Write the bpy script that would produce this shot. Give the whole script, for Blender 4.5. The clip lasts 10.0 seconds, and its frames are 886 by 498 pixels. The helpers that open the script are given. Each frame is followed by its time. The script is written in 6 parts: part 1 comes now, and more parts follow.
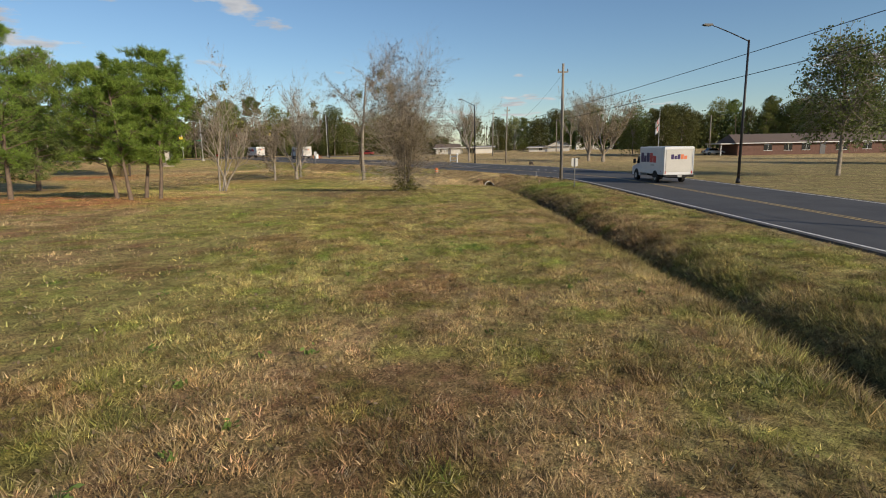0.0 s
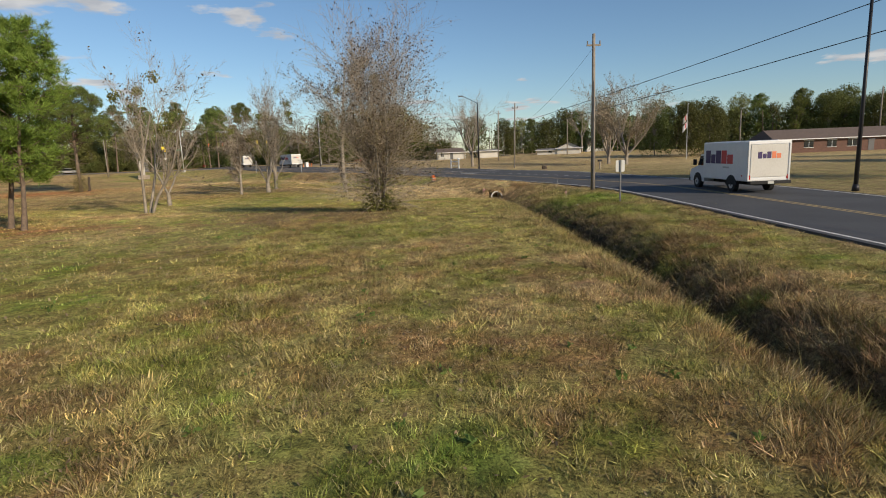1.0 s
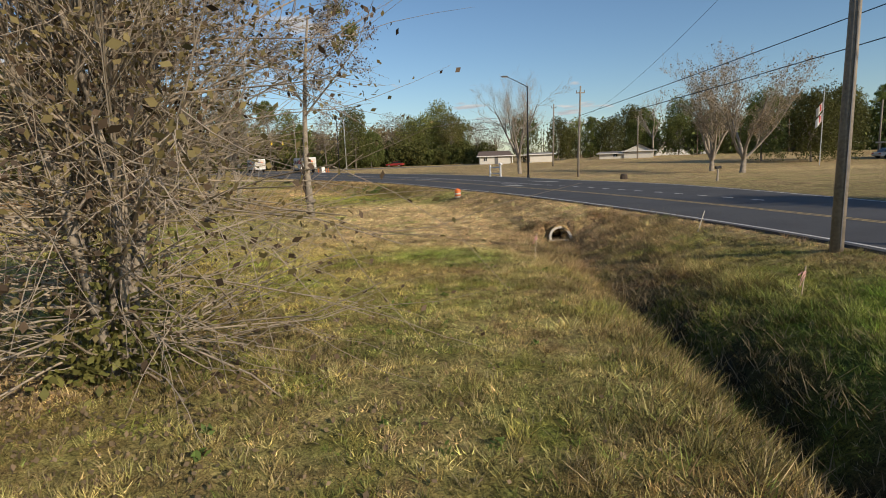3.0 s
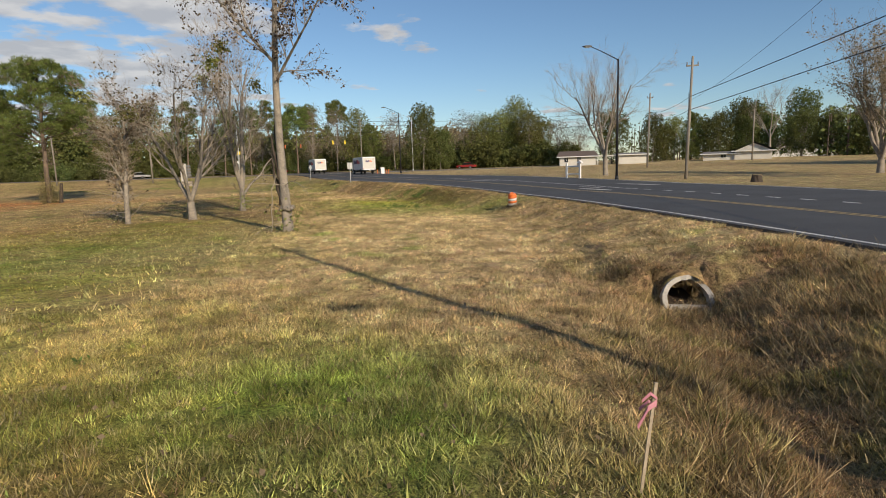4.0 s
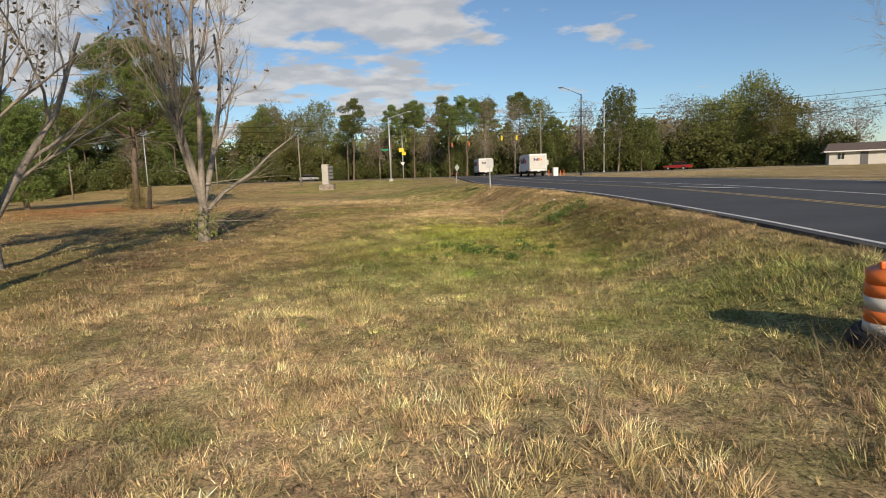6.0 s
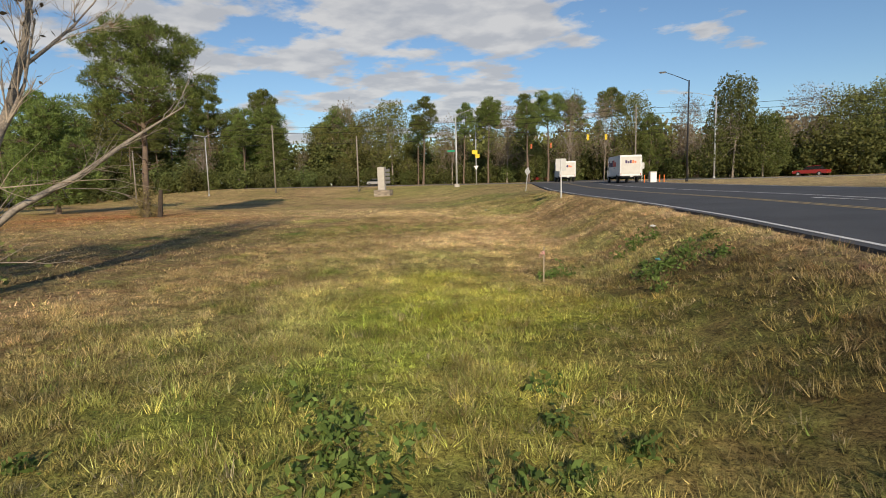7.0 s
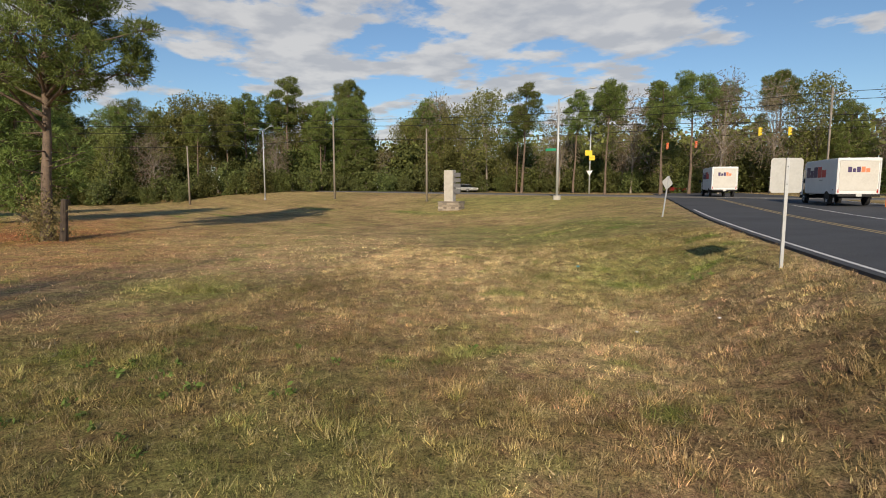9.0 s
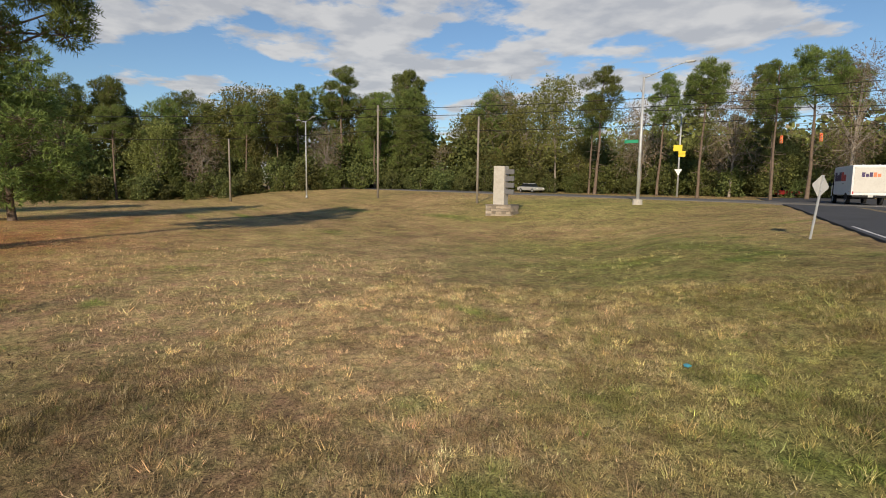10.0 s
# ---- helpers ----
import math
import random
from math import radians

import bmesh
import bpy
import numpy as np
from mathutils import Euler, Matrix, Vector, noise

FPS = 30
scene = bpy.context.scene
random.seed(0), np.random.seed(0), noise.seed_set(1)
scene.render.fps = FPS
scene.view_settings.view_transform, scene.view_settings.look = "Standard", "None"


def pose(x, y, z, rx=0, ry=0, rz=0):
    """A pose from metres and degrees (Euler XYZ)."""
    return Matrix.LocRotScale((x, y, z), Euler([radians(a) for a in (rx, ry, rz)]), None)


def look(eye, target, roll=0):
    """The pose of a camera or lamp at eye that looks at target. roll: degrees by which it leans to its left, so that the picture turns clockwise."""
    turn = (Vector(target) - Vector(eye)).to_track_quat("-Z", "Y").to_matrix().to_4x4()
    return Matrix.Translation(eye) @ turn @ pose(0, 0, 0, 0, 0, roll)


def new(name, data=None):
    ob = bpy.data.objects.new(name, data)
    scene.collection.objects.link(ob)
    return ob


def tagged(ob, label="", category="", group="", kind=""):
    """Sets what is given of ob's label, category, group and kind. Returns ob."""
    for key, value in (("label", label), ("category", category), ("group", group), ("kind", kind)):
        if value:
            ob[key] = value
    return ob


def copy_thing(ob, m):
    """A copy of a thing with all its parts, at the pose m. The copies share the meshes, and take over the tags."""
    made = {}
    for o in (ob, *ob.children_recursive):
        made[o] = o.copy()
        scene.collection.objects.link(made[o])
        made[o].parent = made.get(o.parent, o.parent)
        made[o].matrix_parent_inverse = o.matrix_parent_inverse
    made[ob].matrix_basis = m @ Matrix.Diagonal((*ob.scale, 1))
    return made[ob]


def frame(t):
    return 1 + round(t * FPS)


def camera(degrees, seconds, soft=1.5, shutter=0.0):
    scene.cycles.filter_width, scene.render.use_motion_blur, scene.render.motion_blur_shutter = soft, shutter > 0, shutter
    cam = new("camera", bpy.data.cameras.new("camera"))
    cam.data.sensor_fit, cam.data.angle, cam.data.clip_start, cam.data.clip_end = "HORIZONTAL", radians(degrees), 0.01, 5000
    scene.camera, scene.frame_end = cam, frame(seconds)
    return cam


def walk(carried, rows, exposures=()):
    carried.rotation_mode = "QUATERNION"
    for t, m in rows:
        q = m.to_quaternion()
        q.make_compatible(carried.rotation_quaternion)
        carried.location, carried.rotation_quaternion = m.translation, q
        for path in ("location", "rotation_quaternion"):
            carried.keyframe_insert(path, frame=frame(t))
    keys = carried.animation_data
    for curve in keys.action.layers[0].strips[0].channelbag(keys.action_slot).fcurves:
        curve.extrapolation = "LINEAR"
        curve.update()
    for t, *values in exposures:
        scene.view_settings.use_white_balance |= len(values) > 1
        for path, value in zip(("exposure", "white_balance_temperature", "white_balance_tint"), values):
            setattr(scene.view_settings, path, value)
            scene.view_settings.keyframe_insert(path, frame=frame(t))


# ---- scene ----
cam = camera(77.3, 10.0, 1.0)
PATH = [
    (0, (0.695, 0.95, 3.246), (0.704, 2.917, 2.882), -1.1),
    (0.5, (1.044, 7.09, 3.105), (1.045, 9.058, 2.751), -1.7),
    (1, (1.616, 13.179, 2.975), (1.602, 15.149, 2.631), -2.3),
    (1.5, (2.202, 19.032, 2.836), (2.167, 21.004, 2.504), -2.5),
    (2, (2.629, 24.769, 2.927), (2.569, 26.74, 2.592), -2.3),
    (2.5, (2.796, 30.179, 2.903), (2.695, 32.149, 2.573), -2.2),
    (4, (3.939, 49.126, 1.921), (3.462, 51.045, 1.623), -1.9),
    (4.5, (3.698, 55.456, 1.613), (3.047, 57.325, 1.324), -1.7),
    (5, (2.919, 61.51, 1.53), (2.098, 63.311, 1.244), -1.8),
    (5.5, (1.535, 67.176, 1.376), (0.557, 68.899, 1.101), -2.0),
    (7, (-5.071, 84.033, 1.262), (-6.442, 85.469, 1.028), -1.5),
    (7.5, (-8.186, 88.982, 1.332), (-9.645, 90.331, 1.108), -1.3),
    (8, (-11.499, 93.692, 1.435), (-13.03, 94.96, 1.218), -0.8),
    (8.5, (-14.867, 98.006, 1.726), (-16.458, 99.199, 1.509), -0.4),
    (9, (-18.22, 101.64, 1.988), (-19.861, 102.763, 1.768), -0.0),
    (9.5, (-21.695, 104.753, 2.014), (-23.385, 105.799, 1.794), 0.6),
    (10, (-25.564, 109.008, 2.098), (-27.336, 109.908, 1.87), 0.8),
]
walk(cam, [(t, look(eye, target, roll)) for t, eye, target, roll in PATH])

# ---- world, sun ----
SUN_AZ = Vector((0.742, -0.670, 0.0)).normalized()      # towards the sun, on the plan
SUN_EL = radians(24)
world = bpy.data.worlds.new("world")
scene.world = world
world.use_nodes = True
wn, wl = world.node_tree.nodes, world.node_tree.links
sky = wn.new("ShaderNodeTexSky")
sky.sky_type, sky.sun_disc = "NISHITA", False
sky.sun_elevation, sky.sun_rotation = SUN_EL, math.atan2(SUN_AZ.x, SUN_AZ.y)
sky.air_density, sky.dust_density, sky.ozone_density = 1.0, 0.1, 3.0
coord = wn.new("ShaderNodeTexCoord")
sep = wn.new("ShaderNodeSeparateXYZ")
wl.new(coord.outputs["Generated"], sep.inputs[0])
# clouds lie on a flat deck: direction divided by height
up_add = wn.new("ShaderNodeMath"); up_add.operation = "ADD"; up_add.inputs[1].default_value = 0.10
wl.new(sep.outputs["Z"], up_add.inputs[0])
up_max = wn.new("ShaderNodeMath"); up_max.operation = "MAXIMUM"; up_max.inputs[1].default_value = 0.03
wl.new(up_add.outputs[0], up_max.inputs[0])
deck = wn.new("ShaderNodeVectorMath"); deck.operation = "DIVIDE"
comb = wn.new("ShaderNodeCombineXYZ")
for i in range(3):
    wl.new(up_max.outputs[0], comb.inputs[i])
wl.new(coord.outputs["Generated"], deck.inputs[0])
wl.new(comb.outputs[0], deck.inputs[1])
cl = wn.new("ShaderNodeTexNoise")
cl.inputs["Scale"].default_value, cl.inputs["Detail"].default_value, cl.inputs["Roughness"].default_value = 1.9, 10, 0.56
wl.new(deck.outputs[0], cl.inputs["Vector"])
big = wn.new("ShaderNodeTexNoise")
big.inputs["Scale"].default_value, big.inputs["Detail"].default_value = 0.30, 2
shift = wn.new("ShaderNodeMapping"); shift.inputs["Location"].default_value = (3.1, 1.7, 0)
wl.new(deck.outputs[0], shift.inputs["Vector"])
wl.new(shift.outputs[0], big.inputs["Vector"])
both = wn.new("ShaderNodeMath"); both.operation = "MULTIPLY_ADD"; both.inputs[1].default_value = 0.9
wl.new(big.outputs[0], both.inputs[0]); wl.new(cl.outputs[0], both.inputs[2])
west = wn.new("ShaderNodeVectorMath"); west.operation = "DOT_PRODUCT"; west.inputs[1].default_value = (-0.82, 0.52, 0.24)
wl.new(coord.outputs["Generated"], west.inputs[0])
cover = wn.new("ShaderNodeMapRange")
cover.inputs["From Min"].default_value, cover.inputs["From Max"].default_value = 0.70, 0.98
cover.inputs["To Min"].default_value, cover.inputs["To Max"].default_value = -0.17, -0.03
wl.new(west.outputs["Value"], cover.inputs["Value"])
total = wn.new("ShaderNodeMath"); total.operation = "ADD"
wl.new(both.outputs[0], total.inputs[0]); wl.new(cover.outputs[0], total.inputs[1])
ramp = wn.new("ShaderNodeValToRGB")
ramp.color_ramp.elements[0].position, ramp.color_ramp.elements[1].position = 0.93, 1.22
ramp.color_ramp.elements[0].color, ramp.color_ramp.elements[1].color = (0, 0, 0, 1), (0.9, 0.9, 0.9, 1)
wl.new(total.outputs[0], ramp.inputs[0])
mixc = wn.new("ShaderNodeMix"); mixc.data_type = "RGBA"
mixc.inputs["B"].default_value = (5.9, 5.8, 5.85, 1)
blue = wn.new("ShaderNodeMix"); blue.data_type = "RGBA"; blue.blend_type = "MULTIPLY"
blue.inputs["Factor"].default_value = 1.0
blue.inputs["B"].default_value = (0.98, 1.05, 1.10, 1)
wl.new(sky.outputs[0], blue.inputs["A"])
shade = wn.new("ShaderNodeMix"); shade.data_type = "RGBA"
shade.inputs["A"].default_value, shade.inputs["B"].default_value = (5.0, 5.05, 5.25, 1), (6.9, 6.75, 6.6, 1)
lump = wn.new("ShaderNodeTexNoise")
lump.inputs["Scale"].default_value, lump.inputs["Detail"].default_value = 5.0, 8
wl.new(deck.outputs[0], lump.inputs["Vector"])
lm = wn.new("ShaderNodeMapRange"); lm.inputs["From Min"].default_value, lm.inputs["From Max"].default_value = 0.40, 0.62
wl.new(lump.outputs[0], lm.inputs["Value"]); wl.new(lm.outputs[0], shade.inputs["Factor"]); wl.new(shade.outputs["Result"], mixc.inputs["B"])
wl.new(ramp.outputs[0], mixc.inputs["Factor"]); wl.new(blue.outputs["Result"], mixc.inputs["A"])
bg = wn["Background"]
bg.inputs["Strength"].default_value = 0.095
wl.new(mixc.outputs["Result"], bg.inputs["Color"])
sun = new("sun", bpy.data.lights.new("sun", "SUN"))
sun.data.energy, sun.data.angle, sun.data.color = 4.8, radians(0.6), (1.0, 0.84, 0.63)
sun.matrix_world = look((0, 0, 60), Vector((0, 0, 60)) - Vector((SUN_AZ.x * math.cos(SUN_EL), SUN_AZ.y * math.cos(SUN_EL), math.sin(SUN_EL))))


# ---- materials ----
def material(name, base, rough=0.8, metal=0.0, vary=0.25, scale=4.0, bump=0.15, fine=40.0, tint=None, random_by="", spec=0.4, stain=0.0):
    """A principled material with two scales of variation and a fine relief."""
    m = bpy.data.materials.new(name)
    m.use_nodes = True
    n, l = m.node_tree.nodes, m.node_tree.links
    p = n["Principled BSDF"]
    p.inputs["Roughness"].default_value, p.inputs["Metallic"].default_value = rough, metal
    p.inputs["Specular IOR Level"].default_value = spec
    tc = n.new("ShaderNodeTexCoord")
    a = n.new("ShaderNodeTexNoise"); a.inputs["Scale"].default_value, a.inputs["Detail"].default_value = scale, 5
    b = n.new("ShaderNodeTexNoise"); b.inputs["Scale"].default_value, b.inputs["Detail"].default_value = fine, 4
    for t in (a, b):
        l.new(tc.outputs["Object"], t.inputs["Vector"])
    other = tint or tuple(c * 0.55 for c in base)
    mx = n.new("ShaderNodeMix"); mx.data_type = "RGBA"
    mx.inputs["A"].default_value, mx.inputs["B"].default_value = (*base, 1), (*other, 1)
    sm = n.new("ShaderNodeMath"); sm.operation = "MULTIPLY"
    l.new(a.outputs[0], sm.inputs[0]); l.new(b.outputs[0], sm.inputs[1])
    rm = n.new("ShaderNodeMapRange")
    rm.inputs["From Min"].default_value, rm.inputs["From Max"].default_value = 0.15, 0.38
    rm.inputs["To Max"].default_value = min(1.0, vary * 2)
    l.new(sm.outputs[0], rm.inputs["Value"]); l.new(rm.outputs[0], mx.inputs["Factor"])
    out = mx.outputs["Result"]
    if random_by:
        g = n.new("ShaderNodeNewGeometry") if random_by == "island" else n.new("ShaderNodeObjectInfo")
        hv = n.new("ShaderNodeHueSaturation")
        mr = n.new("ShaderNodeMapRange")
        mr.inputs["To Min"].default_value, mr.inputs["To Max"].default_value = 0.6, 1.45
        l.new(g.outputs["Random Per Island" if random_by == "island" else "Random"], mr.inputs["Value"])
        l.new(mr.outputs[0], hv.inputs["Value"]); l.new(out, hv.inputs["Color"])
        out = hv.outputs[0]
    l.new(out, p.inputs["Base Color"])
    if bump:
        bp = n.new("ShaderNodeBump")
        bp.inputs["Strength"].default_value, bp.inputs["Distance"].default_value = bump, 0.02
        l.new(b.outputs[0], bp.inputs["Height"]); l.new(bp.outputs[0], p.inputs["Normal"])
    return m


def leafy(name, base, tint, through_light=0.35):
    """Foliage: colour varies leaf by leaf and tree by tree, some light passes through."""
    m = material(name, base, 0.65, vary=0.5, scale=0.6, fine=3.0, tint=tint, bump=0, random_by="island", spec=0.25)
    n, l = m.node_tree.nodes, m.node_tree.links
    p, o = n["Principled BSDF"], n["Material Output"]
    tr = n.new("ShaderNodeBsdfTranslucent")
    col = p.inputs["Base Color"].links[0].from_socket
    oi = n.new("ShaderNodeObjectInfo")
    mr = n.new("ShaderNodeMapRange"); mr.inputs["To Min"].default_value, mr.inputs["To Max"].default_value = 0.75, 1.3
    hv = n.new("ShaderNodeHueSaturation")
    hm = n.new("ShaderNodeMapRange"); hm.inputs["To Min"].default_value, hm.inputs["To Max"].default_value = 0.475, 0.515
    l.new(oi.outputs["Random"], mr.inputs["Value"]); l.new(oi.outputs["Random"], hm.inputs["Value"])
    l.new(mr.outputs[0], hv.inputs["Value"]); l.new(hm.outputs[0], hv.inputs["Hue"]); l.new(col, hv.inputs["Color"])
    l.new(hv.outputs[0], p.inputs["Base Color"]); l.new(hv.outputs[0], tr.inputs["Color"])
    mixs = n.new("ShaderNodeMixShader"); mixs.inputs[0].default_value = through_light
    l.new(p.outputs[0], mixs.inputs[1]); l.new(tr.outputs[0], mixs.inputs[2]); l.new(mixs.outputs[0], o.inputs["Surface"])
    return m


def turf_material(name, blades):
    """Turf: the colour attribute of the sheet or of each blade, with fine grain."""
    m = bpy.data.materials.new(name)
    m.use_nodes = True
    n, l = m.node_tree.nodes, m.node_tree.links
    p = n["Principled BSDF"]
    p.inputs["Roughness"].default_value, p.inputs["Specular IOR Level"].default_value = 0.9, 0.15
    at = n.new("ShaderNodeAttribute"); at.attribute_name = "turf"
    hv = n.new("ShaderNodeHueSaturation")
    l.new(at.outputs["Color"], hv.inputs["Color"])
    l.new(hv.outputs[0], p.inputs["Base Color"])
    mr = n.new("ShaderNodeMapRange")
    l.new(mr.outputs[0], hv.inputs["Value"])
    if blades:
        g = n.new("ShaderNodeNewGeometry")
        l.new(g.outputs["Random Per Island"], mr.inputs["Value"])
        mr.inputs["To Min"].default_value, mr.inputs["To Max"].default_value = 0.38, 1.62
        tr = n.new("ShaderNodeBsdfTranslucent")
        l.new(hv.outputs[0], tr.inputs["Color"])
        mixs = n.new("ShaderNodeMixShader"); mixs.inputs[0].default_value = 0.18
        l.new(p.outputs[0], mixs.inputs[1]); l.new(tr.outputs[0], mixs.inputs[2])
        l.new(mixs.outputs[0], n["Material Output"].inputs["Surface"])
    else:
        hv.inputs["Saturation"].default_value = 1.05
        tc = n.new("ShaderNodeTexCoord")
        a = n.new("ShaderNodeTexNoise"); a.inputs["Scale"].default_value, a.inputs["Detail"].default_value, a.inputs["Roughness"].default_value = 4.2, 9, 0.72
        b = n.new("ShaderNodeTexNoise"); b.inputs["Scale"].default_value, b.inputs["Detail"].default_value, b.inputs["Roughness"].default_value = 16.0, 8, 0.8
        b.inputs["Distortion"].default_value = 1.5
        for t in (a, b):
            l.new(tc.outputs["Object"], t.inputs["Vector"])
        l.new(a.outputs[0], mr.inputs["Value"])
        mr.inputs["From Min"].default_value, mr.inputs["From Max"].default_value = 0.32, 0.68
        mr.inputs["To Min"].default_value, mr.inputs["To Max"].default_value = 0.45, 1.42
        m2 = n.new("ShaderNodeMapRange")
        m2.inputs["From Min"].default_value, m2.inputs["From Max"].default_value = 0.36, 0.66
        m2.inputs["To Min"].default_value, m2.inputs["To Max"].default_value = 0.05, 1.95
        l.new(b.outputs[0], m2.inputs["Value"])
        pr = n.new("ShaderNodeMath"); pr.operation = "MULTIPLY"
        l.new(mr.outputs[0], pr.inputs[0]); l.new(m2.outputs[0], pr.inputs[1]); l.new(pr.outputs[0], hv.inputs["Value"])
        e = n.new("ShaderNodeTexNoise"); e.inputs["Scale"].default_value, e.inputs["Detail"].default_value, e.inputs["Roughness"].default_value = 1.7, 9, 0.7
        l.new(tc.outputs["Object"], e.inputs["Vector"])
        hm = n.new("ShaderNodeMapRange")
        hm.inputs["From Min"].default_value, hm.inputs["From Max"].default_value = 0.35, 0.65
        hm.inputs["To Min"].default_value, hm.inputs["To Max"].default_value = 0.475, 0.53
        l.new(e.outputs[0], hm.inputs["Value"]); l.new(hm.outputs[0], hv.inputs["Hue"])
        wide = n.new("ShaderNodeTexNoise"); wide.inputs["Scale"].default_value, wide.inputs["Detail"].default_value, wide.inputs["Roughness"].default_value = 0.7, 6, 0.7
        l.new(tc.outputs["Object"], wide.inputs["Vector"])
        wm = n.new("ShaderNodeMapRange")
        wm.inputs["From Min"].default_value, wm.inputs["From Max"].default_value = 0.35, 0.65
        wm.inputs["To Min"].default_value, wm.inputs["To Max"].default_value = 0.72, 1.30
        l.new(wide.outputs[0], wm.inputs["Value"])
        pw = n.new("ShaderNodeMath"); pw.operation = "MULTIPLY"
        l.new(pr.outputs[0], pw.inputs[0]); l.new(wm.outputs[0], pw.inputs[1]); l.new(pw.outputs[0], hv.inputs["Value"])
        bp = n.new("ShaderNodeBump")
        bp.inputs["Strength"].default_value, bp.inputs["Distance"].default_value = 0.8, 0.05
        l.new(b.outputs[0], bp.inputs["Height"]); l.new(bp.outputs[0], p.inputs["Normal"])
    return m


M = {}
M["turf"], M["blade"] = turf_material("turf", False), turf_material("grass_blade", True)
M["asphalt"] = material("asphalt", (0.080, 0.082, 0.088), 0.85, vary=0.3, scale=0.5, fine=60, tint=(0.035, 0.036, 0.04), bump=0.3)
M["old_asphalt"] = material("old_asphalt", (0.16, 0.155, 0.15), 0.9, vary=0.3, scale=0.6, fine=50, bump=0.3)
M["white_line"] = material("white_line", (0.72, 0.71, 0.68), 0.7, vary=0.25, scale=3, fine=25, tint=(0.4, 0.39, 0.37))
M["yellow_line"] = material("yellow_line", (0.50, 0.37, 0.15), 0.7, vary=0.35, scale=3, fine=25, tint=(0.28, 0.22, 0.12))
M["bark"] = material("bark", (0.36, 0.31, 0.25), 0.9, vary=0.45, scale=3, fine=22, tint=(0.13, 0.115, 0.10), bump=0.6)
M["twig"] = material("twig", (0.43, 0.365, 0.285), 0.9, vary=0.4, scale=2, fine=15, tint=(0.29, 0.235, 0.18), bump=0)
M["pine_bark"] = material("pine_bark", (0.20, 0.145, 0.105), 0.9, vary=0.45, scale=3, fine=18, tint=(0.09, 0.07, 0.055), bump=0.6)
M["needle"] = leafy("pine_needle", (0.20, 0.25, 0.068), (0.11, 0.145, 0.042))
M["young_needle"] = leafy("young_pine_needle", (0.22, 0.31, 0.055), (0.13, 0.20, 0.04))
M["olive_leaf"] = leafy("olive_leaf", (0.245, 0.255, 0.075), (0.13, 0.14, 0.045))
M["dark_leaf"] = leafy("dark_leaf", (0.14, 0.155, 0.045), (0.08, 0.095, 0.03))
M["brown_leaf"] = leafy("brown_leaf", (0.27, 0.205, 0.125), (0.17, 0.14, 0.085))
M["dry_leaf"] = leafy("dry_leaf", (0.15, 0.115, 0.07), (0.08, 0.062, 0.04), 0.25)
M["sprout"] = leafy("sprout_leaf", (0.24, 0.20, 0.085), (0.16, 0.125, 0.06))
M["rotten"] = material("rotten_bark", (0.085, 0.065, 0.05), 0.95, vary=0.4, scale=4, fine=18, bump=0.7)
M["weed"] = leafy("weed_leaf", (0.17, 0.26, 0.06), (0.09, 0.15, 0.04))
M["shrub"] = leafy("shrub_leaf", (0.15, 0.175, 0.055), (0.08, 0.10, 0.035))
M["pole_wood"] = material("pole_wood", (0.30, 0.265, 0.22), 0.9, vary=0.4, scale=1.5, fine=14, tint=(0.17, 0.145, 0.12), bump=0.4)
M["dark_pole"] = material("dark_painted_steel", (0.022, 0.022, 0.026), 0.45, vary=0.2, scale=2, fine=20, bump=0.05)
M["steel"] = material("galvanised_steel", (0.55, 0.56, 0.56), 0.5, 0.4, vary=0.25, scale=3, fine=20, tint=(0.38, 0.39, 0.4), bump=0.05)
M["sign_back"] = material("aluminium_sign_back", (0.50, 0.50, 0.48), 0.5, 0.2, vary=0.15, scale=3, fine=18, bump=0.03)
M["white"] = material("white_paint", (0.78, 0.78, 0.77), 0.4, vary=0.08, scale=2, fine=12, bump=0.03)
M["grubby_white"] = material("grubby_white_paint", (0.60, 0.58, 0.53), 0.6, vary=0.25, scale=1.2, fine=10, tint=(0.48, 0.45, 0.40), bump=0.05)
M["concrete"] = material("concrete", (0.52, 0.49, 0.44), 0.9, vary=0.35, scale=2.5, fine=30, tint=(0.33, 0.30, 0.26), bump=0.3)
M["stone"] = material("stone", (0.38, 0.32, 0.25), 0.9, vary=0.4, scale=4, fine=20, tint=(0.2, 0.165, 0.13), bump=0.5, random_by="object")
M["wire"] = material("wire", (0.02, 0.02, 0.022), 0.6, vary=0.1, bump=0)
M["black"] = material("black_rubber", (0.018, 0.018, 0.019), 0.75, vary=0.2, bump=0.1)
M["grey_trim"] = material("grey_trim", (0.14, 0.14, 0.145), 0.6, vary=0.2, bump=0.05)
M["glass"] = material("window_glass", (0.02, 0.024, 0.028), 0.06, vary=0.1, bump=0, spec=0.8)
M["purple"] = material("purple_vinyl", (0.05, 0.028, 0.11), 0.45, vary=0.1, bump=0)
M["red_vinyl"] = material("red_vinyl", (0.62, 0.06, 0.06), 0.45, vary=0.1, bump=0)
M["orange_vinyl"] = material("orange_vinyl", (0.75, 0.22, 0.10), 0.45, vary=0.1, bump=0)
M["red_lens"] = material("red_lens", (0.45, 0.02, 0.015), 0.25, vary=0.1, bump=0)
M["drum_orange"] = material("drum_orange", (0.85, 0.20, 0.04), 0.5, vary=0.25, scale=4, fine=14, tint=(0.55, 0.16, 0.06), bump=0.05)
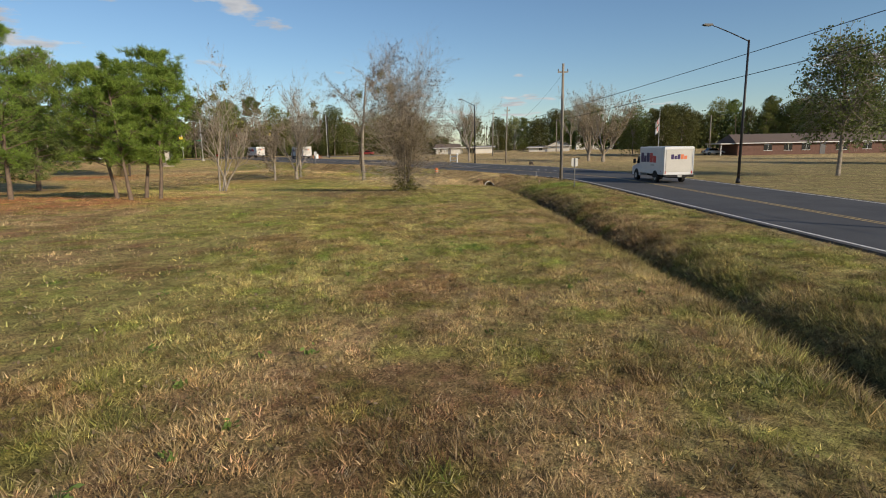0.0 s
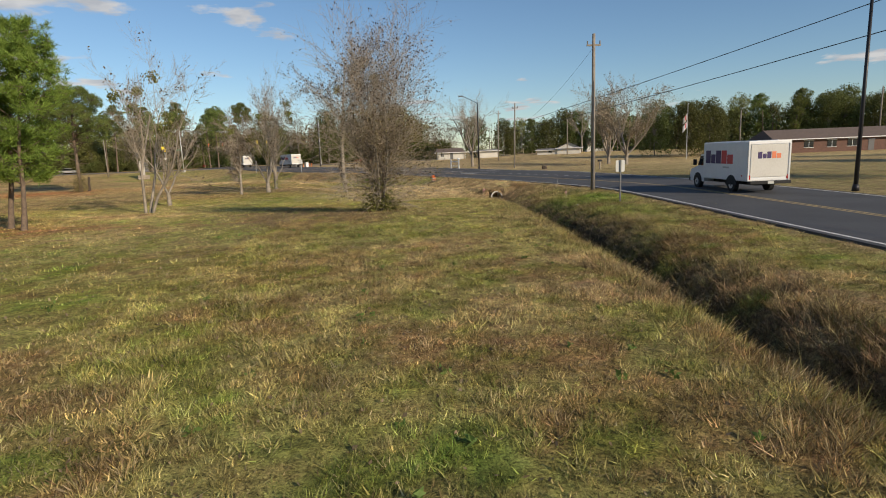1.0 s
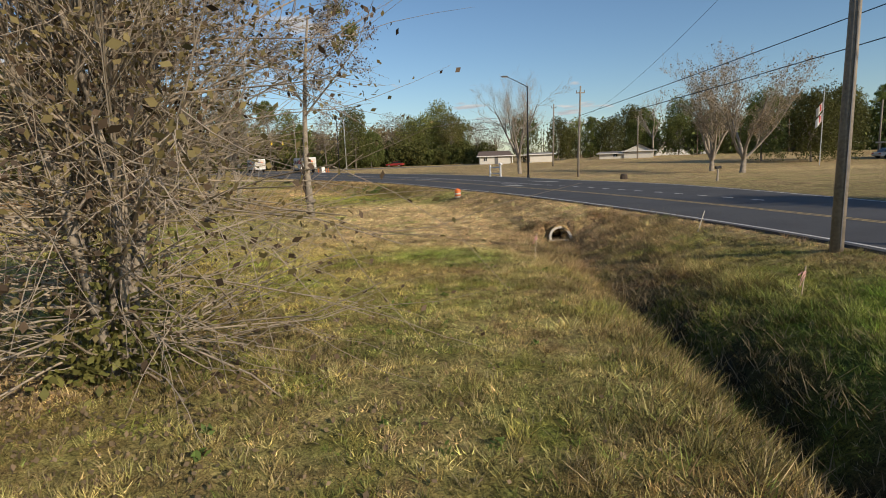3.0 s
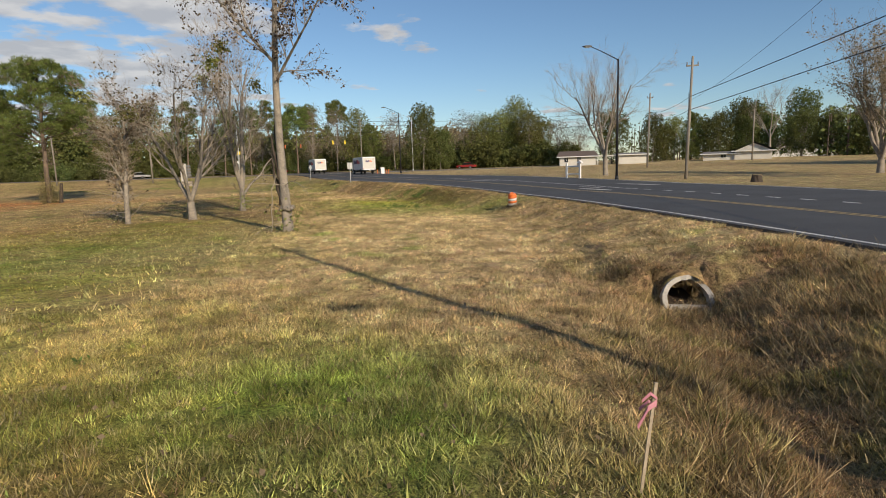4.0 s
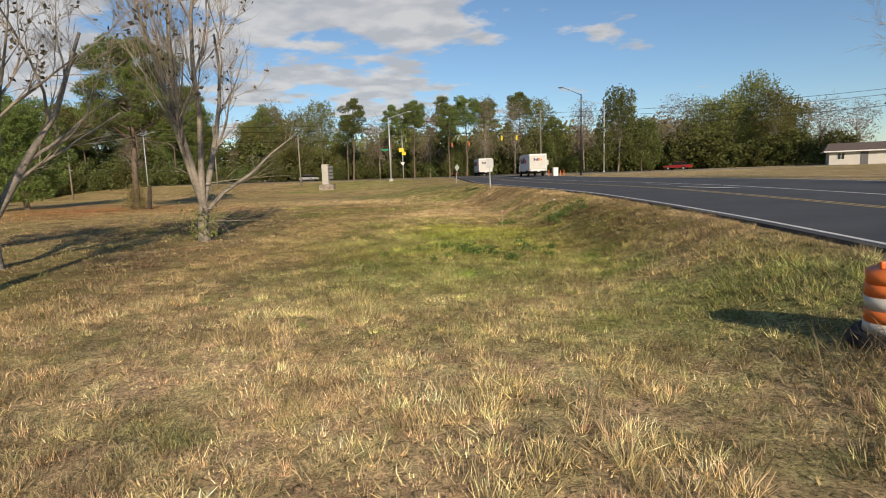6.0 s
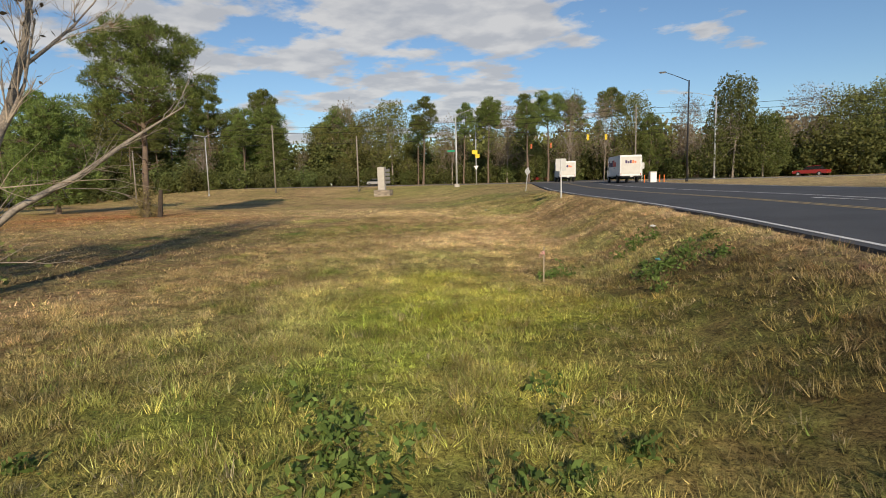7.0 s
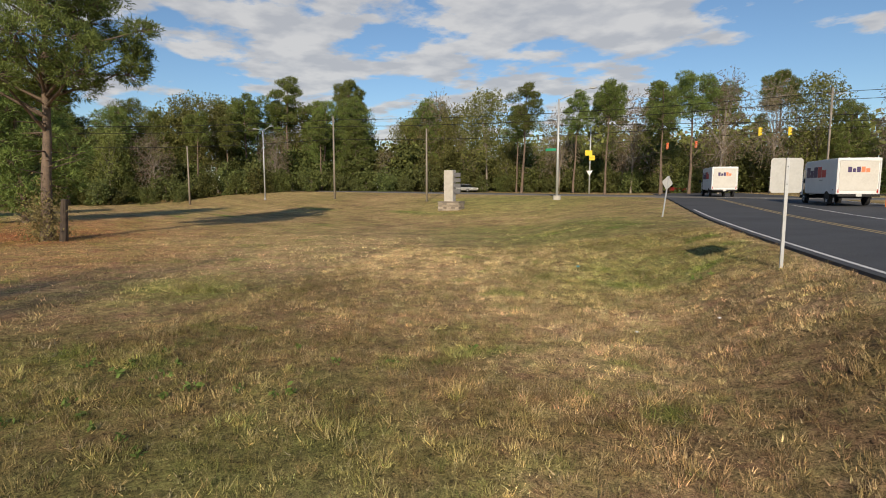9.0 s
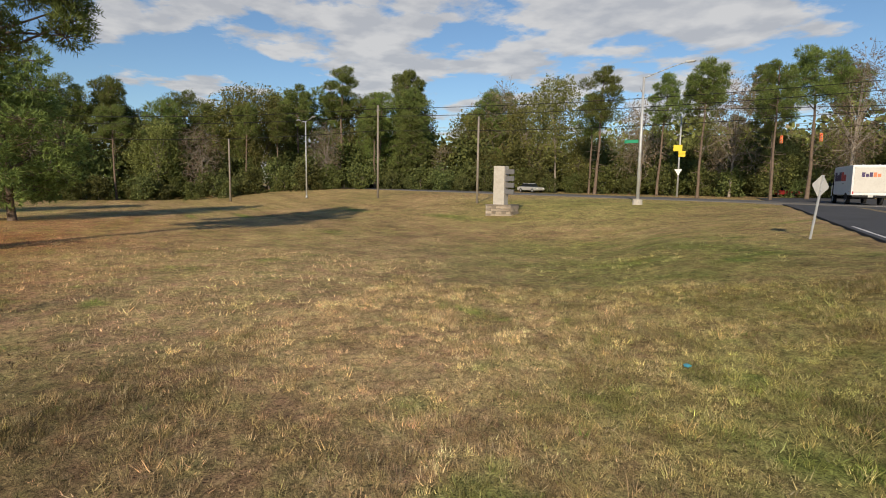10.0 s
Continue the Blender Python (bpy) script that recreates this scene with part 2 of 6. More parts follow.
M["brick"] = material("brick_wall", (0.17, 0.095, 0.075), 0.9, vary=0.4, scale=3, fine=25, tint=(0.11, 0.065, 0.05), bump=0.3)
M["roof"] = material("shingle_roof", (0.16, 0.12, 0.10), 0.9, vary=0.4, scale=2, fine=16, tint=(0.10, 0.08, 0.07), bump=0.3)
M["grey_roof"] = material("grey_roof", (0.22, 0.21, 0.2), 0.9, vary=0.35, scale=2, fine=16, bump=0.3)
M["yellow"] = material("yellow_paint", (0.82, 0.60, 0.03), 0.5, vary=0.12, bump=0)
M["green_sign"] = material("green_sign", (0.03, 0.30, 0.16), 0.5, vary=0.1, bump=0)
M["red_paint"] = material("red_car_paint", (0.30, 0.03, 0.03), 0.3, vary=0.1, bump=0, spec=0.6)
M["pink"] = material("pink_ribbon", (0.70, 0.36, 0.33), 0.6, vary=0.15, bump=0)
M["hot_pink"] = material("hot_pink_ribbon", (0.52, 0.21, 0.26), 0.6, vary=0.15, bump=0)
M["lath"] = material("wooden_lath", (0.46, 0.38, 0.28), 0.85, vary=0.3, scale=6, fine=30, bump=0.2)
M["blue_plastic"] = material("blue_plastic", (0.08, 0.35, 0.45), 0.5, vary=0.1, bump=0)
M["soil"] = material("dark_soil", (0.07, 0.045, 0.03), 0.95, vary=0.4, scale=3, fine=18, bump=0.5)


# ---- building helpers ----
def thing(name, at, turn=0.0, label="", category="", group="", kind="", m=None):
    ob = new(name)
    ob.empty_display_size = 0.2
    ob.matrix_basis = m if m is not None else pose(*at, 0, 0, turn)
    return tagged(ob, label, category, group, kind)


def part(name, bm, mat, parent, label="", smooth=False):
    """Links a bmesh or a mesh as one object under parent."""
    if isinstance(bm, bmesh.types.BMesh):
        me = bpy.data.meshes.new(name)
        if smooth:
            for f in bm.faces:
                f.smooth = True
        bm.to_mesh(me)
        bm.free()
    else:
        me = bm
    if mat is not None and not me.materials:
        me.materials.append(M[mat])
    ob = new(name, me)
    if parent is not None:
        ob.parent = parent
    if label:
        tagged(ob, label)
    return ob


def box(sx, sy, sz, x=0, y=0, z=0, bevel=0.0, bm=None, turn=0.0, tilt=0.0):
    """A box centred on x, y with its foot at z."""
    bm = bm or bmesh.new()
    m = Matrix.Translation((x, y, z + sz / 2)) @ Euler((tilt, 0, turn)).to_matrix().to_4x4() @ Matrix.Diagonal((sx, sy, sz, 1))
    vs = bmesh.ops.create_cube(bm, size=1, matrix=m)["verts"]
    if bevel:
        es = list({e for v in vs for e in v.link_edges})
        bmesh.ops.bevel(bm, geom=es, offset=bevel, segments=2, affect="EDGES", profile=0.6)
    return bm


def rod(p0, p1, r0, r1=None, sides=10, bm=None, caps=True):
    """A tapered round bar from p0 to p1."""
    bm = bm or bmesh.new()
    p0, p1 = Vector(p0), Vector(p1)
    q = (p1 - p0).to_track_quat("Z", "Y").to_matrix().to_4x4()
    m = Matrix.Translation((p0 + p1) / 2) @ q
    bmesh.ops.create_cone(bm, cap_ends=caps, cap_tris=False, segments=sides, radius1=r0, radius2=r0 if r1 is None else r1,
                          depth=(p1 - p0).length, matrix=m)
    return bm


def prism(outline, depth, axis="y", bm=None, shift=0.0):
    """A flat outline (u, z) given thickness along an axis, centred on shift."""
    bm = bm or bmesh.new()
    def spot(u, z, d):
        return (u, d, z) if axis == "y" else (d, u, z)
    a = [bm.verts.new(spot(u, z, shift - depth / 2)) for u, z in outline]
    b = [bm.verts.new(spot(u, z, shift + depth / 2)) for u, z in outline]
    n = len(outline)
    bm.faces.new(a[::-1]); bm.faces.new(b)
    for i in range(n):
        bm.faces.new((a[i], a[(i + 1) % n], b[(i + 1) % n], b[i]))
    bmesh.ops.recalc_face_normals(bm, faces=bm.faces)
    return bm


def bulk_mesh(name, verts, faces_flat, per_face, colours=None):
    """A mesh from numpy arrays; every face has per_face corners."""
    me = bpy.data.meshes.new(name)
    nf = len(faces_flat) // per_face
    me.vertices.add(len(verts)); me.loops.add(len(faces_flat)); me.polygons.add(nf)
    me.vertices.foreach_set("co", np.asarray(verts, np.float32).ravel())
    me.loops.foreach_set("vertex_index", np.asarray(faces_flat, np.int32))
    me.polygons.foreach_set("loop_start", np.arange(0, nf * per_face, per_face, dtype=np.int32))
    if colours is not None:
        at = me.color_attributes.new("turf", "BYTE_COLOR", "POINT")
        lin = np.clip(colours, 0, 1).astype(np.float32)
        at.data.foreach_set("color", np.concatenate([lin, np.ones((len(lin), 1), np.float32)], 1).ravel())
    me.update(calc_edges=True)
    me.validate()
    return me


# ---- the lie of the land ----
def smooth_step(a, b, x):
    t = np.clip((x - a) / (b - a), 0, 1)
    return t * t * (3 - 2 * t)


def lattice(ix, iy, seed):
    h = (ix.astype(np.int64) * 374761393 + iy.astype(np.int64) * 668265263 + seed * 1442695) & 0x7FFFFFFF
    h = ((h ^ (h >> 13)) * 1274126177) & 0x7FFFFFFF
    return ((h ^ (h >> 16)) & 0xFFFF) / 65535.0


def rough_noise(x, y, size, seed, octaves=3):
    """Value noise between 0 and 1."""
    total, weight = 0.0, 0.0
    for o in range(octaves):
        s = size / 2 ** o
        fx, fy = x / s + 17.3 * o, y / s - 9.1 * o
        ix, iy = np.floor(fx), np.floor(fy)
        u, v = fx - ix, fy - iy
        u, v = u * u * (3 - 2 * u), v * v * (3 - 2 * v)
        a, b = lattice(ix, iy, seed + o), lattice(ix + 1, iy, seed + o)
        c, d = lattice(ix, iy + 1, seed + o), lattice(ix + 1, iy + 1, seed + o)
        w = 0.55 ** o
        total, weight = total + w * ((a * (1 - u) + b * u) * (1 - v) + (c * (1 - u) + d * u) * v), weight + w
    return total / weight


# the road's edge towards the field, and its surface height
EDGE = np.array([(12.5, -300), (12.5, 15), (12.5, 34), (12.45, 44), (12.1, 50.5), (10.4, 58.2), (7.4, 67.4), (4.9, 74), (3.2, 78.2), (0.3, 84.2),
                 (-3.6, 91), (-9.6, 99.3), (-15, 106.2), (-21.9, 114.1), (-28, 121.4), (-34.5, 129.4), (-41, 138), (-62, 165), (-170, 302)], float)


def road_width(y):
    """Two lanes on the straight, opening to three in the bend."""
    return np.interp(y, [-300, 50, 58, 66, 74, 320], [9.2, 9.2, 10.0, 11.5, 12.6, 12.6])


CROSS_A, CROSS_B = np.array((-30.0, 158.0)), np.array((-330.0, 98.0))     # near edge of the crossing road


def fine_edge():
    """The edge as a rounded line of close points."""
    pts = EDGE
    for _ in range(3):
        q = np.empty((2 * len(pts) - 2 + 2, 2))
        q[0], q[-1] = pts[0], pts[-1]
        q[1:-1:2] = 0.75 * pts[:-1] + 0.25 * pts[1:]
        q[2:-1:2] = 0.25 * pts[:-1] + 0.75 * pts[1:]
        pts = q
    return pts


LINE = fine_edge()
SEG = np.diff(LINE, axis=0)
SEG_LEN = np.hypot(*SEG.T)
STATION = np.concatenate([[0], np.cumsum(SEG_LEN)])


def road_height(y):
    return np.interp(y, [-300, 50, 58, 68, 78, 84, 90, 99, 107, 115, 122, 130, 138, 146, 158, 200, 320], [0.2, 0.2, 0.12, 0.06, 0.0, -0.04, 0.03, 0.2, 0.26, 0.29, 0.34, 0.44, 0.6, 0.85, 1.05, 1.2, 1.4])


def road_bank(y):
    """How much higher the far edge lies than the near one, in the bend."""
    return np.interp(y, [-300, 48, 64, 80, 90, 120, 138, 150, 320], [0.02, 0.02, 0.10, 0.19, 0.23, 0.30, 0.26, 0.08, 0.05])


def road_z(x, y):
    d, ny = from_edge(np.array([float(x)]), np.array([float(y)]))
    return float(road_height(ny)[0] + road_bank(ny)[0] * -d[0] / road_width(ny)[0])


def from_edge(x, y):
    """Distance from the road's near edge (positive on the field), and the nearest point's y."""
    best, sign, ny = np.full(x.shape, 1e9), np.ones(x.shape), np.zeros(x.shape)
    for (ax, ay), (dx, dy), ln in zip(LINE[:-1], SEG, SEG_LEN):
        t = np.clip(((x - ax) * dx + (y - ay) * dy) / ln ** 2, 0, 1)
        px, py = ax + t * dx, ay + t * dy
        d = np.hypot(x - px, y - py)
        closer = d < best
        best = np.where(closer, d, best)
        ny = np.where(closer, py, ny)
        sign = np.where(closer, np.sign(dx * (y - py) - dy * (x - px) + 1e-9), sign)
    return best * sign, ny


def from_cross(x, y):
    """Distance in front of the crossing road's near edge; negative behind it."""
    d = (CROSS_B - CROSS_A) / np.hypot(*(CROSS_B - CROSS_A))
    return (y - CROSS_A[1]) * d[0] - (x - CROSS_A[0]) * d[1]


def cross_height(x):
    return np.interp(-x, [20, 60, 110, 200, 400], [1.0, 1.05, 1.3, 1.6, 1.9])


DITCH_X = ([-40, 10, 32, 45, 58, 62], [7.6, 7.25, 6.95, 6.6, 6.25, 6.1])
DITCH_Z = ([-40, 10, 30, 42, 52, 58, 61.2], [-0.85, -0.85, -0.95, -1.0, -1.08, -1.15, -1.20])


def ground_height(x, y, relief=True, mouth=False):
    x, y = np.asarray(x, float), np.asarray(y, float)
    d, ny = from_edge(x, y)
    dc = from_cross(x, y)
    zr = road_height(ny)
    field = 0.10 - 0.85 * smooth_step(36, 63, y) - 0.20 * smooth_step(63, 92, y)
    field = field + 0.4 * smooth_step(35, 90, -x) * smooth_step(40, 20, y)
    field = np.where(dc < 40, field + (cross_height(x) - 0.05 - field) * smooth_step(30, 2.0, dc), field)
    if relief:
        field = field + 0.10 * (rough_noise(x, y, 7.0, 3) - 0.5) + 0.05 * (rough_noise(x, y, 1.6, 5) - 0.5)
    wide = 4.8 - 1.1 * smooth_step(62, 76, y)
    z = zr - 0.04 + (field - zr + 0.04) * smooth_step(0.3, wide, d)
    # a level verge towards the crossing
    verge = smooth_step(114, 126, y) * smooth_step(11, 6, d)
    z = z + verge * np.maximum(0, zr - 0.04 - 0.075 * d - z)
    # the ditch, ending at the culvert
    xc, zb = np.interp(y, *DITCH_X), np.interp(y, *DITCH_Z)
    off = x - xc
    w = (0.55 * np.exp(-np.abs(off / np.where(off > 0, 1.35, 1.0 + 0.9 * smooth_step(46, 58, y))) ** 2.2) + 0.45 * np.exp(-np.abs(off / (0.5 + 0.7 * smooth_step(54, 60, y))) ** 2.6)) * smooth_step(62.1, 61.3, y + 0.25 * np.abs(off))
    if relief:
        w = w * (0.85 + 0.3 * rough_noise(x, y, 1.1, 11))
    z = z + (np.minimum(zb, z) - z) * np.clip(w, 0, 1)
    # an even slope from the ditch's end up to the road
    part_up = np.clip((off - 0.35) / np.maximum(off + d - 0.35, 0.1), 0, 1)
    even = zb + (zr - 0.04 - zb) * part_up ** 0.75
    if relief:
        even = even + 0.12 * (rough_noise(x, y, 1.3, 12) - 0.5)
    g = smooth_step(46, 52, y) * smooth_step(62.4, 61.0, y) * (off > 0.35) * (d > 0.3)
    z = z + g * (even - z)
    # earth over the culvert's barrel
    lx, ly = (x - 6.15) * 0.990 + (y - 61.05) * 0.139, -(x - 6.15) * 0.139 + (y - 61.05) * 0.990
    cover_up = smooth_step(0.28, 0.75, ly) * smooth_step(1.5, 0.8, np.abs(lx)) * smooth_step(6.0, 4.8, ly)
    z = z + cover_up * np.maximum(0, -0.42 - z)
    if mouth:
        z = np.where((np.abs(lx) < 0.5) & (ly > -0.25) & (ly < 2.0), np.minimum(z, -1.25), z)
    # under and beyond the road
    wide_road = road_width(ny)
    z = np.where(d < 0.3, zr + road_bank(ny) * np.clip(-d, 0, wide_road) / wide_road - 0.04 - 0.05 * smooth_step(0.3, -0.3, d), z)
    beyond = -d - wide_road
    zf = zr + road_bank(ny) - 0.03 + (0.05 + 0.75 * smooth_step(95, 165, y)) * smooth_step(8, 90, beyond)
    if relief:
        zf = zf + 0.08 * (rough_noise(x, y, 6.0, 8) - 0.5) * smooth_step(0.5, 3, beyond)
    z = np.where(beyond > -0.3, zf, z)
    # behind the crossing road the land is level
    zc = cross_height(x)
    z = np.where((dc <= 2) & (dc > -12) & (d > -14), np.minimum(z, zc - 0.06), z)
    z = np.where(dc < -12, zc - 0.05 + 0.2 * smooth_step(12, 40, -dc), z)
    return z


def gz(x, y):
    return float(ground_height(np.array([x]), np.array([y]), False)[0])


# colours of the turf, in broad patches with soft edges: x, y, radius, strength
GREEN = [(-36, 105, 2.2, 0.7), (-47, 125, 5, 0.5), (-33, 121, 3, 0.5), (-24.5, 103, 2.5, 0.5), (-10.5, 97, 2.0, 0.35), (-16, 95.5, 3.5, 0.35), (9.6, 44.5, 3.4, 1.25), (10.2, 38, 2.6, 0.6), (1.9, 54.3, 2.3, 0.95), (-16.5, 104, 1.8, 0.5), (-13.5, 100.5, 1.5, 0.5), (-13, 64, 6, 0.5), (-3, 33, 5, 0.35), (-12, 88, 3.5, 0.6), (-9.5, 90.5, 2, 0.4),
         (-7, 83, 4, 0.6), (-40, 124, 7, 0.6), (-30, 117, 4, 0.6), (-1, 82, 3, 0.6), (3, 42, 5, 0.4), (-62, 141, 12, 0.4), (-28, 100, 4, 0.4)]
LIME = [(-4, 55, 5, 0.5), (-9, 60, 4, 0.55), (-2, 49, 4, 0.35), (-16, 74, 4, 0.5), (-14, 68, 6, 0.5), (-22, 66, 7, 0.5), (-13.6, 93.2, 1.7, 1.0), (-11, 91.5, 3.0, 1.0), (-8.8, 88.6, 3.0, 0.8), (-6, 27, 5, 0.3), (-13, 57, 5, 0.5), (-9, 87, 3.5, 0.5), (-30, 58, 8, 0.4)]
STRAW = [(-26.5, 111, 3.5, 0.9), (-35, 113, 8, 0.85), (-11.7, 91.9, 0.6, 0.9), (-20, 101, 4, 0.6), (3, 61, 6, 0.8), (0, 66, 9, 1.0), (-3, 71, 8, 1.0), (-4, 76, 8, 1.0), (-19, 102, 6, 0.45), (-28, 108, 8, 0.2), (-22, 115, 5, 0.6), (-40, 112, 12, 0.6), (7, 66, 5, 0.8), (-3.5, 82, 3, 0.5)]
BROWN = [(-35, 107.5, 4, 1.0), (-32, 108.8, 3.5, 1.0), (-34, 107, 4, 0.9), (-30, 105.5, 3, 0.9), (4.5, 75, 1.8, 0.6), (1.5, 78, 1.8, 0.6), (-12, 84, 3, 0.6), (0.5, 79.3, 1.3, 1.0), (-17, 70, 4, 0.6), (-13, 75, 3, 0.6), (-16, 81, 4, 0.6), (-9.2, 94.2, 2.0, 1.0), (-10.1, 92.5, 1.3, 0.9), (-12.8, 90.7, 0.8, 0.7), (-27, 104.8, 3.0, 0.4), (-31, 101.5, 4.5, 1.0), (-24, 101, 2.5, 0.8), (-5.4, 40.5, 3.5, 0.7), (-8.5, 43.6, 3, 0.7), (-7, 92, 3, 0.8), (-11.5, 99.5, 2.5, 0.5), (-21, 110.5, 4, 0.9), (-2.5, 88, 2.2, 0.7), (-8, 98, 3, 0.4), (-15, 97, 4, 0.6), (-18, 105, 4, 0.5), (-33, 108, 6, 0.4), (-29, 99, 7, 0.8), (-22, 93, 5, 0.6), (-35, 103, 7, 0.6), (-28, 90, 7, 0.7), (5.5, 59, 3.0, 0.6), (-3, 8, 5, 0.2)]
DARK = [(-6.2, 89.2, 1.8, 0.6), (-34, 107.5, 3.2, 0.6), (-8.3, 91.5, 2.0, 0.7), (-9.3, 93.9, 1.5, 0.65), (-29.5, 103, 3.0, 0.3), (-24, 98.5, 3, 0.4), (-15.5, 104.6, 1.3, 0.5), (-20.5, 110.8, 1.6, 0.4)]     # dead dark weeds
SOIL = [(-46, 102, 6, 0.4), (-22, 37, 5.5, 1.15), (-30, 40, 8, 1.1), (-25, 33.5, 4, 0.9), (-60, 98, 9, 0.95), (-52, 92, 6, 0.6), (-45, 55, 10, 0.5), (-24, 73, 5, 0.25), (-70, 100, 10, 0.6)]


def blobs(x, y, spots):
    t = np.zeros(np.shape(x))
    for bx, by, r, s in spots:
        t = np.maximum(t, s * np.exp(-(((x - bx) ** 2 + (y - by) ** 2) / r ** 2) ** 1.3))
    return t


def turf_colour(x, y, tufted=True):
    x, y = np.asarray(x, float), np.asarray(y, float)
    wx, wy = x + 3 * (rough_noise(x, y, 4, 21) - 0.5), y + 3 * (rough_noise(x, y, 4, 22) - 0.5)
    d, edge_y = from_edge(x, y)
    n1, n2, n3 = rough_noise(x, y, 6, 31, 4), rough_noise(x, y, 1.3, 32, 4), rough_noise(x, y, 18, 33, 2)
    dead = np.array((0.435, 0.315, 0.185))
    straw = np.array((0.635, 0.48, 0.31))
    green = np.array((0.185, 0.29, 0.05))
    lime = np.array((0.41, 0.42, 0.05))
    brown = np.array((0.22, 0.155, 0.09))
    soil = np.array((0.36, 0.16, 0.085))
    def over(c, k, a):
        a = np.clip(a, 0, 1)[..., None]
        return c * (1 - a) + k * a
    c = np.broadcast_to(dead, x.shape + (3,)).copy()
    c = over(c, brown, smooth_step(0.45, 0.75, n2) * 0.75)
    early = smooth_step(62, 48, y) * (d > 0)
    c = over(c, np.array((0.30, 0.295, 0.10)), smooth_step(0.30, 0.62, n1) * (0.25 + 0.38 * early))
    c = over(c, np.array((0.27, 0.165, 0.095)), smooth_step(0.52, 0.68, rough_noise(x, y, 2.6, 36, 3)) * (0.25 + 0.5 * early))
    c = over(c, np.array((0.25, 0.165, 0.10)), blobs(wx, wy, BROWN) * (0.5 + 0.7 * n2))
    c = over(c, straw, blobs(wx, wy, STRAW) * (0.6 + 0.6 * n2))
    c = over(c, lime, blobs(wx, wy, LIME) * (0.25 + 0.8 * n2))
    c = over(c, green, blobs(wx, wy, GREEN) * (0.35 + 0.8 * n2))
    c = over(c, green, smooth_step(0.62, 0.80, n2) * smooth_step(0.42, 0.65, n1) * 0.7)
    c = over(c, np.array((0.13, 0.105, 0.05)), blobs(wx, wy, DARK) * (0.5 + 0.8 * n2))
    c = over(c, soil, blobs(wx, wy, SOIL) * (0.45 + 0.8 * n1))
    # dark litter and the bank's painted-in shade in the ditch, worn edge by the road, straw lawns beyond it
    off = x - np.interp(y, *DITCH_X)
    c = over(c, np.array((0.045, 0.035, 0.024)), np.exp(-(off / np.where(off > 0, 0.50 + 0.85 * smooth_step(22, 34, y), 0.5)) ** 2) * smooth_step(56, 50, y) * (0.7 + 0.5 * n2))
    c = over(c, np.array((0.33, 0.225, 0.14)), np.exp(-(off / 1.7) ** 2) * smooth_step(50, 55, y) * smooth_step(63.5, 61.5, y) * (0.6 + 0.6 * n2))
    c = over(c, np.array((0.36, 0.27, 0.18)), smooth_step(1.2, 0.1, d) * (d > -1) * 0.8)
    c = over(c, np.array((0.41, 0.32, 0.20)), (d < -road_width(edge_y)) * (0.45 + 0.5 * n3))
    c = over(c, np.array((0.25, 0.205, 0.115)), (d < -road_width(edge_y)) * smooth_step(84, 66, y) * 0.8)
    tuft = rough_noise(x, y, 0.55, 34, 3)
    c = over(c, np.array((0.22, 0.25, 0.05)), smooth_step(0.56, 0.72, rough_noise(x, y, 0.9, 35, 3)) * 0.55 * (0.35 + 0.65 * early))
    c = c * (1.0 - 0.02 * early)[..., None]
    c = c * (0.80 + 0.4 * n3)[..., None]
    c[..., 0] *= 1 + 0.04 * smooth_step(92, 102, y)
    c = np.minimum(c * (1 + 0.06 * smooth_step(10, 20, d) * smooth_step(75, 95, y))[..., None] * np.array((0.98, 0.98, 0.86)), 0.75)
    c = c * (1 + 0.24 * smooth_step(28, 38, y) * smooth_step(64, 57, y) * smooth_step(6.5, 3, x))[..., None]
    c = c * (1 + 0.16 * smooth_step(64, 70, y) * smooth_step(86, 80, y) * smooth_step(-10, -6, x) * smooth_step(2, 5, d) + 0.16 * smooth_step(94, 98, y) * smooth_step(108, 102, y) * smooth_step(-24, -21, x))[..., None]
    # slope by the culvert coloured brighter, to make up for its shade
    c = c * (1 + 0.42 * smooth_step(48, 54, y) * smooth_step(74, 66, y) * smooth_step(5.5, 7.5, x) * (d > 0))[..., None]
    if tufted:
        return c * (0.50 + 1.05 * smooth_step(0.18, 0.82, tuft))[..., None]
    # thatch and earth between the tufts, coloured darker for the shade in the gaps
    bare = smooth_step(0.3, 1.0, d) * smooth_step(30, 16, d) * smooth_step(-8, 2, y) * smooth_step(132, 122, y)
    return c * (1.02 - 0.20 * bare)[..., None]


def spread(dense_a, dense_b, step, far_a, far_b):
    """Grid lines: close between a and b, ever wider out to the far ends."""
    mid = list(np.arange(dense_a, dense_b + step / 2, step))
    lo, hi, s = [], [], step
    v = mid[0]
    while v > far_a:
        s *= 1.16; v -= s; lo.append(v)
    s, v = step, mid[-1]
    while v < far_b:
        s *= 1.16; v += s; hi.append(v)
    return np.array(lo[::-1] + mid + hi)


gx, gy = spread(-45, 14.5, 0.30, -2600, 2600), spread(2, 122, 0.32, -2600, 2600)
GX, GY = np.meshgrid(gx, gy)
verts = np.stack([GX, GY, ground_height(GX, GY, mouth=True)], -1).reshape(-1, 3)
nx, ny_ = len(gx), len(gy)
idx = np.arange(nx * ny_).reshape(ny_, nx)
quads = np.stack([idx[:-1, :-1], idx[:-1, 1:], idx[1:, 1:], idx[1:, :-1]], -1).ravel()
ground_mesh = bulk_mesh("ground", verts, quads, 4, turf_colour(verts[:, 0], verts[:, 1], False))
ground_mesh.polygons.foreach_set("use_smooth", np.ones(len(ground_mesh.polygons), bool))
